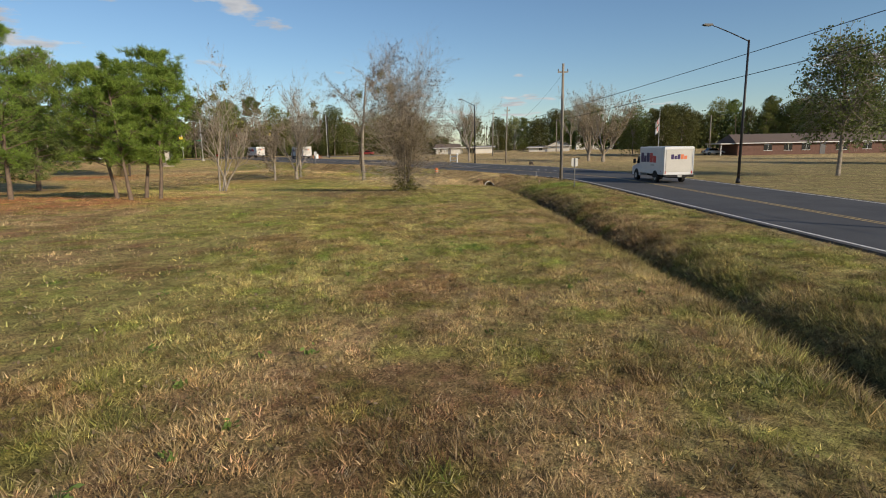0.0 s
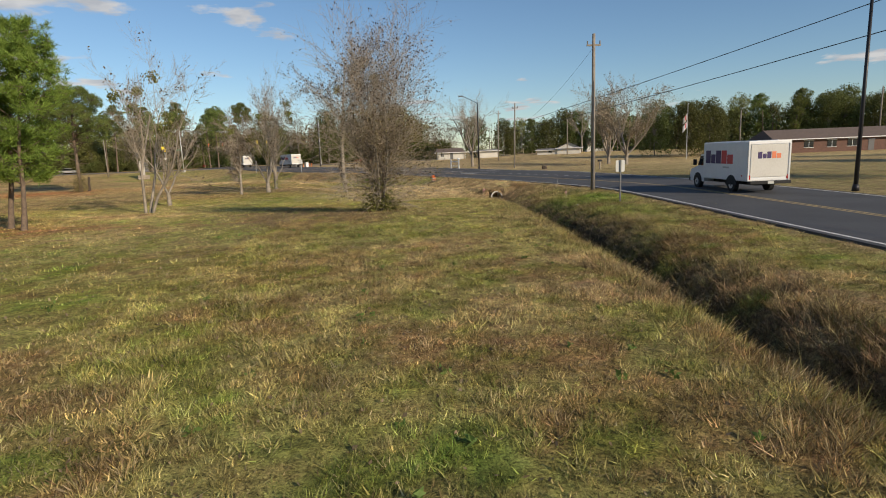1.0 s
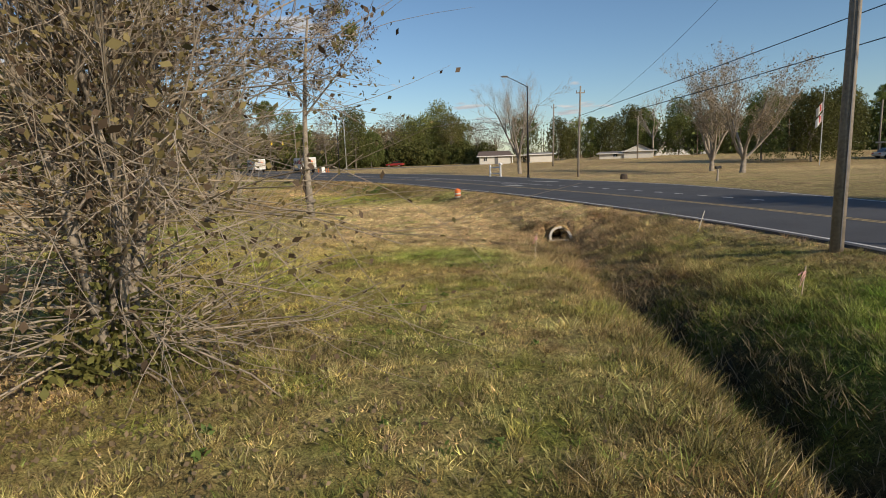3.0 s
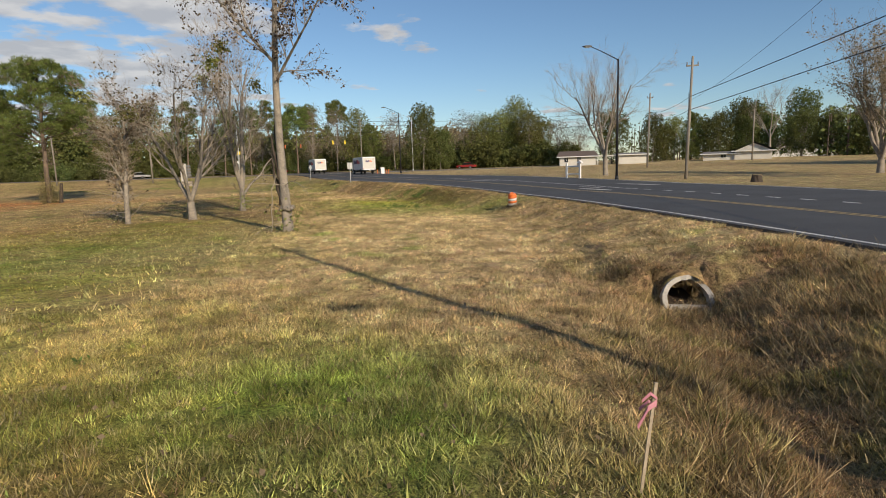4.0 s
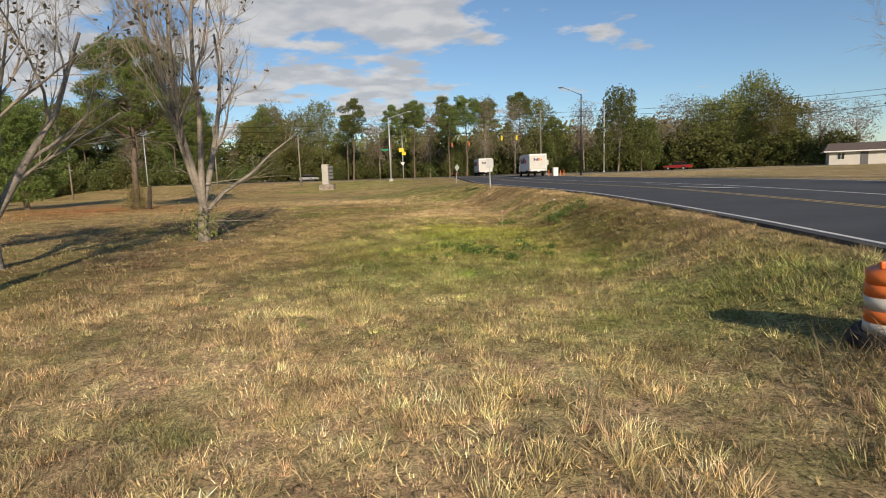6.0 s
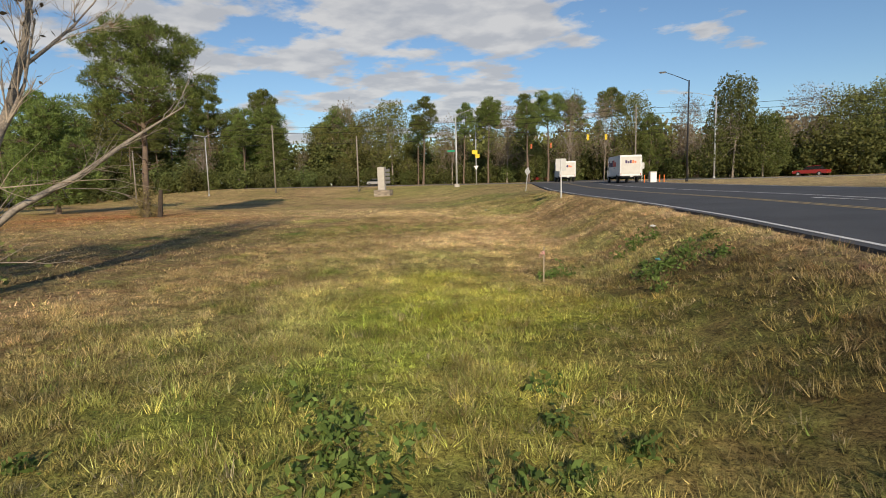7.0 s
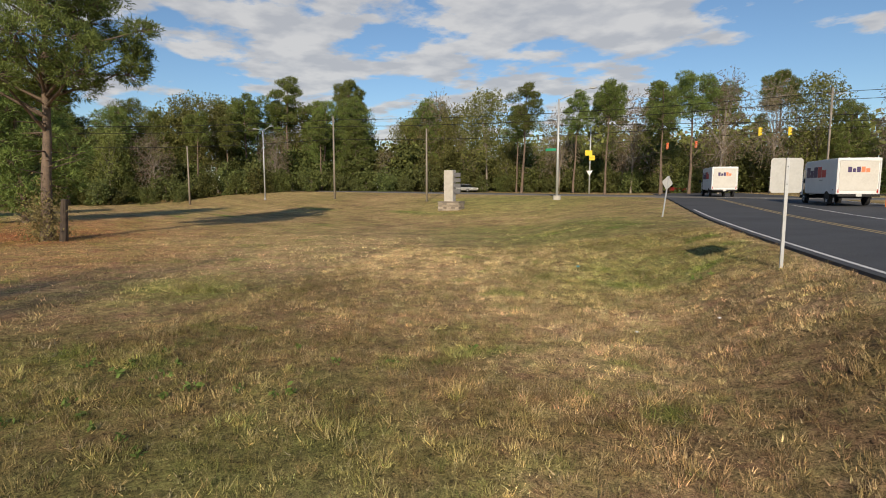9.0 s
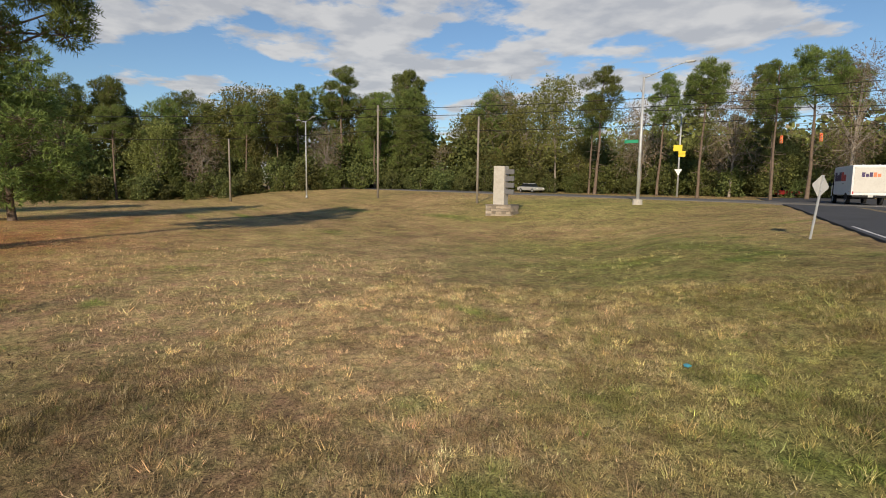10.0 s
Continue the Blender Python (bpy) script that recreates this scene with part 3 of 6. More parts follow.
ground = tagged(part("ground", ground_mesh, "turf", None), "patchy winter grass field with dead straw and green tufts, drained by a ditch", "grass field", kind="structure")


# ---- roads ----
def offset_line(dist, y0=-250.0, y1=297.0, far_side=False):
    """Points along the road, dist metres across it from its near edge, or back from its far edge."""
    out = []
    for i, (px, py) in enumerate(LINE):
        if y0 <= py <= y1:
            a = SEG[max(0, i - 1)] / SEG_LEN[max(0, i - 1)]
            b = SEG[min(len(SEG) - 1, i)] / SEG_LEN[min(len(SEG) - 1, i)]
            t = (a + b) / np.hypot(*(a + b))
            u = float(road_width(py)) - dist if far_side else dist
            out.append((px + t[1] * u, py - t[0] * u, float(road_height(py) + road_bank(py) * u / road_width(py))))
    return np.array(out)


def strip(name, a, b, lift, mat, parent, label="", thick=0.0, skirt=False):
    """A ribbon between two lines of points of equal number."""
    bm = bmesh.new()
    va = [bm.verts.new((*p[:2], p[2] + lift)) for p in a]
    vb = [bm.verts.new((*p[:2], p[2] + lift)) for p in b]
    for i in range(len(va) - 1):
        bm.faces.new((va[i], vb[i], vb[i + 1], va[i + 1]))
    if skirt:
        for line in (va, vb):
            low = [bm.verts.new((*v.co[:2], v.co[2] - 0.18)) for v in line]
            for i in range(len(line) - 1):
                bm.faces.new((line[i], line[i + 1], low[i + 1], low[i]))
    bmesh.ops.recalc_face_normals(bm, faces=bm.faces)
    return part(name, bm, mat, parent, label)


road = thing("road", (0, 0, 0), 0, "dark asphalt road with worn yellow and white lines", "road", kind="structure")
strip("asphalt", offset_line(0), offset_line(0, far_side=True), 0.02, "asphalt", road, skirt=True)
strip("edge_line", offset_line(0.22, -250, 137), offset_line(0.34, -250, 137), 0.026, "white_line", road, "white edge line")
strip("edge_line", offset_line(0.4, -250, 150, True), offset_line(0.28, -250, 150, True), 0.026, "white_line", road, "white edge line")
for k in (3.95, 4.2):
    strip("centre_line", offset_line(k, -250, 150), offset_line(k + 0.11, -250, 150), 0.026, "yellow_line", road, "faded yellow line")


def along(s, dist):
    """The road's point at station s, dist across, with its heading in degrees."""
    i = int(np.clip(np.searchsorted(STATION, s) - 1, 0, len(SEG) - 1))
    t = SEG[i] / SEG_LEN[i]
    p = LINE[i] + t * (s - STATION[i])
    return p[0] + t[1] * dist, p[1] - t[0] * dist, float(road_height(p[1]) + road_bank(p[1]) * dist / road_width(p[1])), math.degrees(math.atan2(t[1], t[0]))


dash = box(0.75, 0.13, 0.006).copy()
dash_mesh = bpy.data.meshes.new("dash")
dash.to_mesh(dash_mesh); dash.free()
dash_mesh.materials.append(M["white_line"])
s_turn = float(np.interp(62.0, LINE[:, 1], STATION))
for k in range(13):
    x, y, z, h = along(s_turn + k * 1.9, 7.0)
    d_ob = new("dash", dash_mesh)
    d_ob.parent, d_ob.matrix_basis = road, pose(x, y, z + 0.022, 0, 0, h)
strip("turn_line", offset_line(6.94, 82, 140), offset_line(7.07, 82, 140), 0.026, "white_line", road, "worn white turn lane line")
cross = thing("crossing_road", (0, 0, 0), 0, "crossing asphalt road behind the field, paler than the main one", "road", kind="structure")
cd = (CROSS_B - CROSS_A) / np.hypot(*(CROSS_B - CROSS_A))
ca = [(*(CROSS_A + cd * s), float(cross_height((CROSS_A + cd * s)[0]))) for s in np.linspace(-90, 112, 40)]
cb = [(p[0] - cd[1] * -9.0, p[1] + cd[0] * -9.0, p[2]) for p in ca]
strip("asphalt", ca, cb, 0.03, "old_asphalt", cross, skirt=True)


def road_mark(name, outline, s, dist):
    """A painted shape lying on the road, drawn in metres along and across it."""
    x, y, z, h = along(s, dist)
    bm = bmesh.new()
    bm.faces.new([bm.verts.new((u, v, 0)) for u, v in outline])
    ob = part(name, bm, "white_line", road, "worn white painted mark")
    ob.matrix_basis = pose(x, y, z + 0.03, 1.2, 0, h)


s_bend = float(np.interp(86.0, LINE[:, 1], STATION))
road_mark("turn_arrow", [(-1.6, -0.12), (0.4, -0.12), (0.4, -0.45), (1.6, 0.0), (0.4, 0.45), (0.4, 0.12), (-1.6, 0.12)], s_bend, 6.1)
road_mark("turn_arrow", [(-1.6, -0.12), (0.4, -0.12), (0.4, -0.45), (1.6, 0.0), (0.4, 0.45), (0.4, 0.12), (-1.6, 0.12)], s_bend + 22, 6.1)
for y0, v0 in ((84.0, 5.4), (86.0, 9.8), (99.0, 5.6)):
    road_mark("worn_patch", [(-2.2, -0.5), (1.4, -0.62), (2.3, 0.35), (0.6, 0.55), (-1.5, 0.3)], float(np.interp(y0, LINE[:, 1], STATION)), v0)
road_mark("stop_bar", [(-0.25, -3.4), (0.25, -3.4), (0.25, 3.4), (-0.25, 3.4)], float(np.interp(150.0, LINE[:, 1], STATION)), 8.4)


# ---- poles, lamps, wires ----
def utility_pole(x, y, height, label, lean=(0, 0), arm=True, r=0.15, z=None, mat="pole_wood"):
    z = gz(x, y) if z is None else z
    t = thing("utility_pole", (x, y, z), 0, label, "utility pole", "utility poles")
    part("shaft", rod((0, 0, -0.4), (lean[0], lean[1], height), r, r * 0.68, 12), mat, t, smooth=True)
    if arm:
        part("insulator_bracket", box(0.9, 0.09, 0.11, lean[0], lean[1], height - 0.75, 0.01), "pole_wood", t)
        for s in (-0.4, 0.4):
            part("insulator", rod((lean[0] + s, lean[1], height - 0.64), (lean[0] + s, lean[1], height - 0.42), 0.05, 0.035, 8), "grey_trim", t)
        part("ground_strap", box(0.025, 0.02, height * 0.7, 0, -r * 0.99, 0.1), "grey_trim", t)
    return t


def street_lamp(x, y, height, turn, label, mat="dark_pole", reach=2.5, rise=1.0, z=None, r=0.11, double=False, base=None):
    """A tall lamp: round shaft, curved arm to local +x, flat luminaire at its end."""
    z = gz(x, y) if z is None else z
    t = thing("street_lamp", (x, y, z), turn, label, "street lamp", "street lamps")
    part("shaft", rod((0, 0, -0.3), (0, 0, height), r, r * 0.62, 12), mat, t, smooth=True)
    part("base_collar", rod((0, 0, 0.0), (0, 0, 0.35), r * 1.6, r * 1.25, 12), base or mat, t, smooth=True)
    for side in ((1, -1) if double else (1,)):
        bm = bmesh.new()
        prev = Vector((0, 0, height - 0.1))
        for k in range(1, 7):
            u = k / 6
            p = Vector((side * reach * u, 0, height - 0.1 + rise * (0.8 * u + 0.2 * math.sin(u * math.pi / 2))))
            rod(prev, p, 0.045 - 0.015 * (u - 1 / 6), 0.045 - 0.015 * u, 8, bm)
            prev = p
        part("arm", bm, mat, t, smooth=True)
        lum = prism([(-0.1, 0.0), (0.0, 0.075), (0.55, 0.06), (0.68, 0.0), (0.5, -0.06), (0.0, -0.05)], 0.28)
        bmesh.ops.transform(lum, matrix=Matrix.Translation(prev) @ Matrix.Diagonal((side, 1, 1, 1)), verts=lum.verts)
        lm = part("luminaire", lum, mat, t)
        part("lens", box(0.42, 0.2, 0.03, prev.x + side * 0.28, 0, prev.z - 0.085, 0.008), "grubby_white", lm)
    return t


def sagging_wire(name, a, b, sag, r=0.014, label="", n=14):
    bm = bmesh.new()
    a, b = Vector(a), Vector(b)
    d = (b - a).normalized()
    u1 = d.cross(Vector((0, 0, 1))).normalized()
    u2 = u1.cross(d)
    rings = []
    for k in range(n + 1):
        u = k / n
        p = a.lerp(b, u) - Vector((0, 0, 4 * sag * u * (1 - u)))
        rings.append([bm.verts.new(p + (u1 * math.cos(w) + u2 * math.sin(w)) * r) for w in (0, 1.571, 3.142, 4.712)])
    for q0, q1 in zip(rings, rings[1:]):
        for k in range(4):
            bm.faces.new((q0[k], q0[(k + 1) % 4], q1[(k + 1) % 4], q1[k]))
    t = thing(name, (0, 0, 0), 0, label or "thin black overhead wire hanging between poles", "overhead wire", "overhead wires")
    part("cable", bm, "wire", t)
    return t


utility_pole(11.5, 50.3, 9.9, "weathered grey wooden utility pole in the grass beside the road", z=0.12)
utility_pole(12.2, 97.1, 9.45, "slightly leaning wooden utility pole on the verge across the road", lean=(0.25, 0.1), r=0.125)
utility_pole(13.9, 138.7, 10.9, "plain wooden utility pole far across the road", lean=(0.2, 0))
utility_pole(-90.3, 132.8, 11.2, "wooden utility pole in the grass by the woods", r=0.14)
utility_pole(-72.5, 136.5, 8.3, "short wooden utility pole beside the stone sign", arm=False, r=0.13)
utility_pole(-47.0, 176.0, 12.5, "wooden utility pole at the crossing", r=0.15)
utility_pole(31.0, 6.0, 12.3, "wooden utility pole on the lawn across the road")
utility_pole(-112.0, 118.0, 9.0, "wooden utility pole in front of the woods", arm=False)
utility_pole(34.0, 160.0, 9.0, "wooden utility pole behind the lawns", arm=False)
utility_pole(62.0, 128.0, 8.5, "wooden utility pole behind the lawns", arm=False)
utility_pole(84.0, 120.0, 11.5, "wooden utility pole behind the houses", arm=False)
utility_pole(-116.0, 90.0, 9.0, "wooden utility pole in front of the woods", arm=False)
street_lamp(22.6, 41.6, 10.0, 192, "black street lamp with a long arm over the road", reach=3.1)
street_lamp(6.97, 97.9, 9.75, 180 + 28, "black street lamp with a long arm over the road")
street_lamp(-27.6, 146.2, 10.7, 180 + 40, "black street lamp with a long arm near the crossing")
corner_lamp = street_lamp(-59.1, 143.9, 10.2, 25, "pale lamp pole at the corner with a street sign", "steel", 3.2, 0.9, r=0.15, base="concrete")
part("footing", rod((0, 0, -0.2), (0, 0, 0.42), 0.42, 0.38, 14), "concrete", corner_lamp, "concrete footing")
part("street_sign", box(1.15, 0.03, 0.26, -0.75, 0, 5.0, 0.005), "green_sign", corner_lamp, "green street name sign")
street_lamp(-103.0, 127.0, 10.4, 10, "tall pale lamp pole with two arms by the woods", "steel", 2.4, 0.5, r=0.11, double=True)
street_lamp(-33.0, 172.0, 12.0, 200, "pale galvanised lamp pole across the crossing", "steel", 3.6, 0.9, r=0.13)

# wires along the road and over the crossing
for low, high in ((5.6, 10.3), (6.6, 12.2)):
    sagging_wire("overhead_wire", (12.3, 97.1, low), (31.0, 6.0, high), 0.45, 0.024)
    sagging_wire("overhead_wire", (31.0, 6.0, high), (36, -60, high - 0.3), 0.8, 0.022)
    sagging_wire("overhead_wire", (12.3, 97.1, low), (13.9, 138.7, low + 2.2), 0.5, 0.018)
sagging_wire("guy_wire", (11.5, 50.3, 9.2), (12.3, 97.1, 6.3), 0.9, 0.009, "slack thin wire between two wooden poles")
for dz, sag in ((0, 0.7), (0.9, 0.7), (2.6, 0.9)):
    sagging_wire("overhead_wire", (-90.3, 132.8, 11.2 - dz), (-47, 176, 13.0 - dz), sag, 0.03)
    sagging_wire("overhead_wire", (-90.3, 132.8, 11.2 - dz), (-116, 90, 10.5 - dz), sag, 0.03)
    sagging_wire("overhead_wire", (-47, 176, 13.0 - dz), (10, 190, 13 - dz), sag, 0.03)


# ---- traffic signals on span wires ----
def signal_head(x, y, z, turn, body):
    t = thing("traffic_signal", (x, y, z), turn, "three-lamp traffic signal hanging from a span wire", "traffic signal", "traffic signals")
    part("housing", box(0.36, 0.22, 1.05, 0, 0, 0, 0.03), body, t)
    for k, mat in enumerate(("grey_trim", "grey_trim", "red_lens")):
        part("visor", rod((0, -0.10, 0.19 + 0.34 * k), (0, -0.30, 0.19 + 0.34 * k), 0.13, 0.13, 12), body, t)
        part("lens", rod((0, -0.08, 0.19 + 0.34 * k), (0, -0.305, 0.19 + 0.34 * k), 0.10, 0.10, 12), mat, t)
    part("hanger", rod((0, 0, 1.0), (0, 0, 1.65), 0.025, 0.025, 6), "grey_trim", t)
    t.scale = (0.78, 0.78, 0.78)


def span(a, b, heads, turn, body):
    """A taut wire from pole to pole with signal heads hung on it."""
    sagging_wire("span_wire", a, b, 0.0, 0.022, "span wire that carries the traffic signals")
    a, b = Vector(a), Vector(b)
    for u in heads:
        p = a.lerp(b, u)
        signal_head(p.x, p.y, p.z - 1.30, turn, body)


span((-74, 166, 8.3), (-33, 172, 8.3), (0.28, 0.37), 35, "drum_orange")
span((-59.1, 143.9, 8.3), (-33, 172, 8.3), (0.50, 0.57), 120, "yellow")

yp = thing("signal_pole", (-74, 166, gz(-74, 166)), 35, "grey steel pole with yellow boards at the crossing", "pole")
part("shaft", rod((0, 0, -0.2), (0, 0, 9.8), 0.12, 0.09, 10), "steel", yp, smooth=True)
part("yellow_board", box(1.0, 0.05, 0.75, -0.2, -0.14, 5.6, 0.01), "yellow", yp, "yellow warning board")
part("yellow_board", box(0.8, 0.05, 0.7, 0.3, -0.2, 4.9, 0.01), "yellow", yp, "yellow warning board")
part("triangle_sign", prism([(-0.45, 3.4), (0.45, 3.4), (0, 2.6)], 0.03, shift=-0.15), "white", yp, "white triangular sign")


# ---- road signs, seen from behind ----
def post_sign(x, y, z, turn, height, panel, label, lean=0.0, post="steel", shape="square"):
    t = thing("road_sign", (x, y, z), 0, label, "road sign", "road signs", m=pose(x, y, z, 0, lean, turn))
    bm = box(0.07, 0.012, height + 0.3, 0, 0.0, -0.3)
    box(0.012, 0.04, height + 0.3, -0.03, 0.02, -0.3, bm=bm)
    box(0.012, 0.04, height + 0.3, 0.03, 0.02, -0.3, bm=bm)
    part("post", bm, post, t)
    w, h = panel
    if shape == "diamond":
        o = [(0.04, height), (w / 2, height - h / 2 + 0.04), (w / 2, height - h / 2 - 0.04), (0.04, height - h), (-0.04, height - h), (-w / 2, height - h / 2 - 0.04), (-w / 2, height - h / 2 + 0.04), (-0.04, height)]
    else:
        c = 0.05
        o = [(-w / 2 + c, height), (w / 2 - c, height), (w / 2, height - c), (w / 2, height - h + c), (w / 2 - c, height - h),
             (-w / 2 + c, height - h), (-w / 2, height - h + c), (-w / 2, height - c)]
    part("panel", prism(o, 0.006, shift=0.05), "sign_back", t, "bare aluminium back of the panel")
    for s in (0.25, 0.75):
        part("bolt", rod((0, -0.012, height - h * s), (0, 0.06, height - h * s), 0.014, 0.014, 6), "grey_trim", t)


post_sign(10.55, 41.45, 0.12, 8, 2.12, (0.48, 0.60), "back of a small square road sign beside the ditch", post="grey_trim")
post_sign(-24.36, 115.46, gz(-24.36, 115.46), 48, 2.67 - gz(-24.36, 115.46), (0.70, 0.80), "bare back of a road sign on a pale post")
post_sign(-37.75, 130.6, gz(-37.75, 130.6), 74, 2.40, (0.72, 0.80), "leaning diamond road sign seen from behind", lean=8, shape="diamond")
post_sign(-34.5, 150.5, gz(-34.5, 150.5), 45, 2.3, (0.6, 0.75), "back of a small road sign near the crossing")


# ---- culvert, drum, stakes ----
pipe = thing("culvert_pipe", (6.15, 61.1, -1.40), 0, "old broken concrete culvert pipe in the ditch bank", "culvert", m=pose(6.15, 61.10, -1.40, 0, 0, 8) @ Matrix.Diagonal((1, 1, 0.9, 1)))
bm = bmesh.new()
N = 28
def ring(r, y, cut):
    out = []
    for k in range(N):
        a = 2 * math.pi * k / N
        x, z = r * math.cos(a), r * math.sin(a) + 0.46
        broken = 0.32 * math.sin((a - 0.3) * 2.6) if 0.3 < a < 1.5 else 0.012 * math.sin(11 * a)
        out.append(bm.verts.new((x, y + (cut * (z - 0.3) + broken if cut else 0), z)))
    return out
oa, ia = ring(0.52, 0, 0.38), ring(0.42, 0.01, 0.38)
ob_, ib = ring(0.50, 5.0, 0), ring(0.43, 5.0, 0)
for k in range(N):
    j = (k + 1) % N
    bm.faces.new((oa[k], oa[j], ia[j], ia[k])); bm.faces.new((oa[k], ob_[k], ob_[j], oa[j])); bm.faces.new((ia[k], ia[j], ib[j], ib[k]))
bmesh.ops.recalc_face_normals(bm, faces=bm.faces)
part("barrel", bm, "concrete", pipe)
part("silt", box(0.80, 2.2, 0.24, 0.0, 1.15, 0.08, 0.05, turn=-0.02), "soil", pipe, "dark silt in the mouth")
part("sill", box(0.86, 0.13, 0.30, 0.02, 0.0, 0.05, 0.025, turn=-0.1), "concrete", pipe, "broken concrete sill")



def earth_mound():
    """The earth over the barrel, broken off above its mouth."""
    lx = np.linspace(-1.1, 1.1, 45)
    ly = np.concatenate([[0.0, 0.0], np.linspace(0.06, 2.3, 28)])
    LX, LY = np.meshgrid(lx, ly)
    front = 0.26 + 0.16 * np.exp(-((lx - 0.26) / 0.24) ** 2) + 0.015 * np.sin(17 * lx)
    LY = LY + front[None, :]
    c, s = math.cos(math.radians(8)), math.sin(math.radians(8))
    X, Y = 6.15 + c * LX - s * LY, 61.10 + s * LX + c * LY
    arch = -1.40 + 0.9 * (0.46 + np.sqrt(np.maximum(0, 0.52 ** 2 - lx ** 2)))
    arch = np.where(np.abs(lx) < 0.515, arch, -1.6)
    low = arch[None, :] + 0.05 + 0.02 * np.sin(9 * LX + 5 * LY)
    rise = np.maximum(smooth_step(0.0, 0.7, LY - front[None, :]), smooth_step(0.48, 0.75, np.abs(LX)))
    Z = np.maximum(low, (ground_height(X, Y) + 0.015) * rise + np.maximum(low, -1.25) * (1 - rise))
    Z[0] = arch - 0.02
    Z[1] = np.maximum(Z[1] - 0.05, arch + 0.02)
    v = np.stack([X, Y, Z], -1).reshape(-1, 3)
    i = np.arange(LX.size).reshape(LX.shape)
    q = np.stack([i[:-1, :-1], i[:-1, 1:], i[1:, 1:], i[1:, :-1]], -1).ravel()
    me = bulk_mesh("earth_mound", v, q, 4, turf_colour(v[:, 0], v[:, 1], False))
    tagged(part("earth_mound", me, "turf", None), "crumbling earth bank over the culvert pipe", "earth bank", kind="structure")


earth_mound()

drum = thing("traffic_drum", (0.45, 79.6, gz(0.45, 79.6)), 0, "dented orange and white traffic drum in the grass", "traffic drum", m=pose(0.4, 79.8, gz(0.4, 79.8) - 0.03, 3, -7, 20) @ Matrix.Diagonal((0.90, 0.90, 0.82, 1)))
part("rubber_base", rod((0, 0, 0), (0, 0, 0.10), 0.46, 0.40, 16), "black", drum)
for k, mat in enumerate(("grubby_white", "drum_orange", "grubby_white", "drum_orange", "drum_orange")):
    z0, z1 = 0.08 + 0.155 * k, 0.08 + 0.155 * (k + 1)
    r0, r1 = 0.29 - 0.012 * k, 0.29 - 0.012 * (k + 1)
    bm = rod((0, 0, z0), (0, 0, z1), r0, r1 + 0.006, 24)
    for v in bm.verts:
        v.co.x += 0.035 * math.sin(9 * v.co.z + 2) * (v.co.x > 0)
        v.co.y += 0.02 * math.sin(14 * v.co.z)
    part("band", bm, mat, drum, "scuffed white reflective band" if mat == "grubby_white" else "", True)
part("handle", box(0.22, 0.06, 0.09, 0, 0, 0.86, 0.02), "drum_orange", drum)


def stake(x, y, height, lean, ribbon=True, z=None, loose=1.0, cloth="pink"):
    z = gz(x, y) if z is None else z
    t = thing("survey_stake", (x, y, z), 0, "thin wooden survey stake with pink ribbon in the grass" if ribbon else "thin pale marker stake in the grass", "survey stake", "survey stakes", m=pose(x, y, z, lean, lean * 0.7, 20))
    part("lath", box(0.024, 0.012, height + 0.2, 0, 0, -0.2), "lath" if ribbon else "grubby_white", t)
    if ribbon:
        bm = bmesh.new()
        rng = random.Random(int(x * 10))
        for k in range(4):
            p = Vector((0.02, -0.01, height - 0.12 - 0.02 * k))
            q = p + Vector((rng.uniform(-0.22, -0.05), rng.uniform(-0.1, 0.05), rng.uniform(-0.22, 0.02))) * loose
            m2 = p.lerp(q, 0.5) + Vector((0, 0, 0.05))
            w = Vector((0, 0.006, 0.010))
            a = [bm.verts.new(v) for v in (p - w, p + w, m2 + w, m2 - w)]
            b = [bm.verts.new(v) for v in (q + w, q - w)]
            bm.faces.new(a); bm.faces.new((a[3], a[2], b[0], b[1]))
        part("ribbon", bm, cloth, t, "fluttering pink ribbon")


stake(4.4, 53.2, 0.90, 5, z=gz(4.4, 53.2), loose=0.8, cloth="hot_pink")
stake(-11.75, 94.2, 0.80, 1, z=gz(-11.75, 94.2), loose=0.6)
stake(10.1, 55.6, 0.75, 12, False)
stake(9.0, 47.0, 0.6, 3, True)


# ---- stone monument sign ----
mon = thing("monument_sign", (-63.0, 133.1, gz(-63, 133.1)), 0, "pale monument sign with dark slats on a rough stone base", "monument sign", m=pose(-63.0, 133.1, gz(-63, 133.1) - 0.1, 0, 0, 30))
part("pillar", box(0.95, 0.75, 3.1, 0, 0, 0.85, 0.03), "concrete", mon, "pale rendered pillar")
part("core", box(2.1, 1.35, 0.84, 0.15, 0, 0, 0.0), "concrete", mon)
for k in range(4):
    part("slat", box(0.75, 0.14, 0.38, 0.82, -0.1, 1.75 + 0.52 * k, 0.02), "grey_trim", mon, "dark sign slat")
part("cap", box(2.3, 1.5, 0.09, 0.15, 0, 0.84, 0.02), "stone", mon)
rng = random.Random(5)
stone_meshes = []
for k in range(4):
    b = box(0.36 + 0.05 * k, 0.09, 0.19, bevel=0.02)
    me = bpy.data.meshes.new("stone"); b.to_mesh(me); b.free(); me.materials.append(M["stone"]); stone_meshes.append(me)
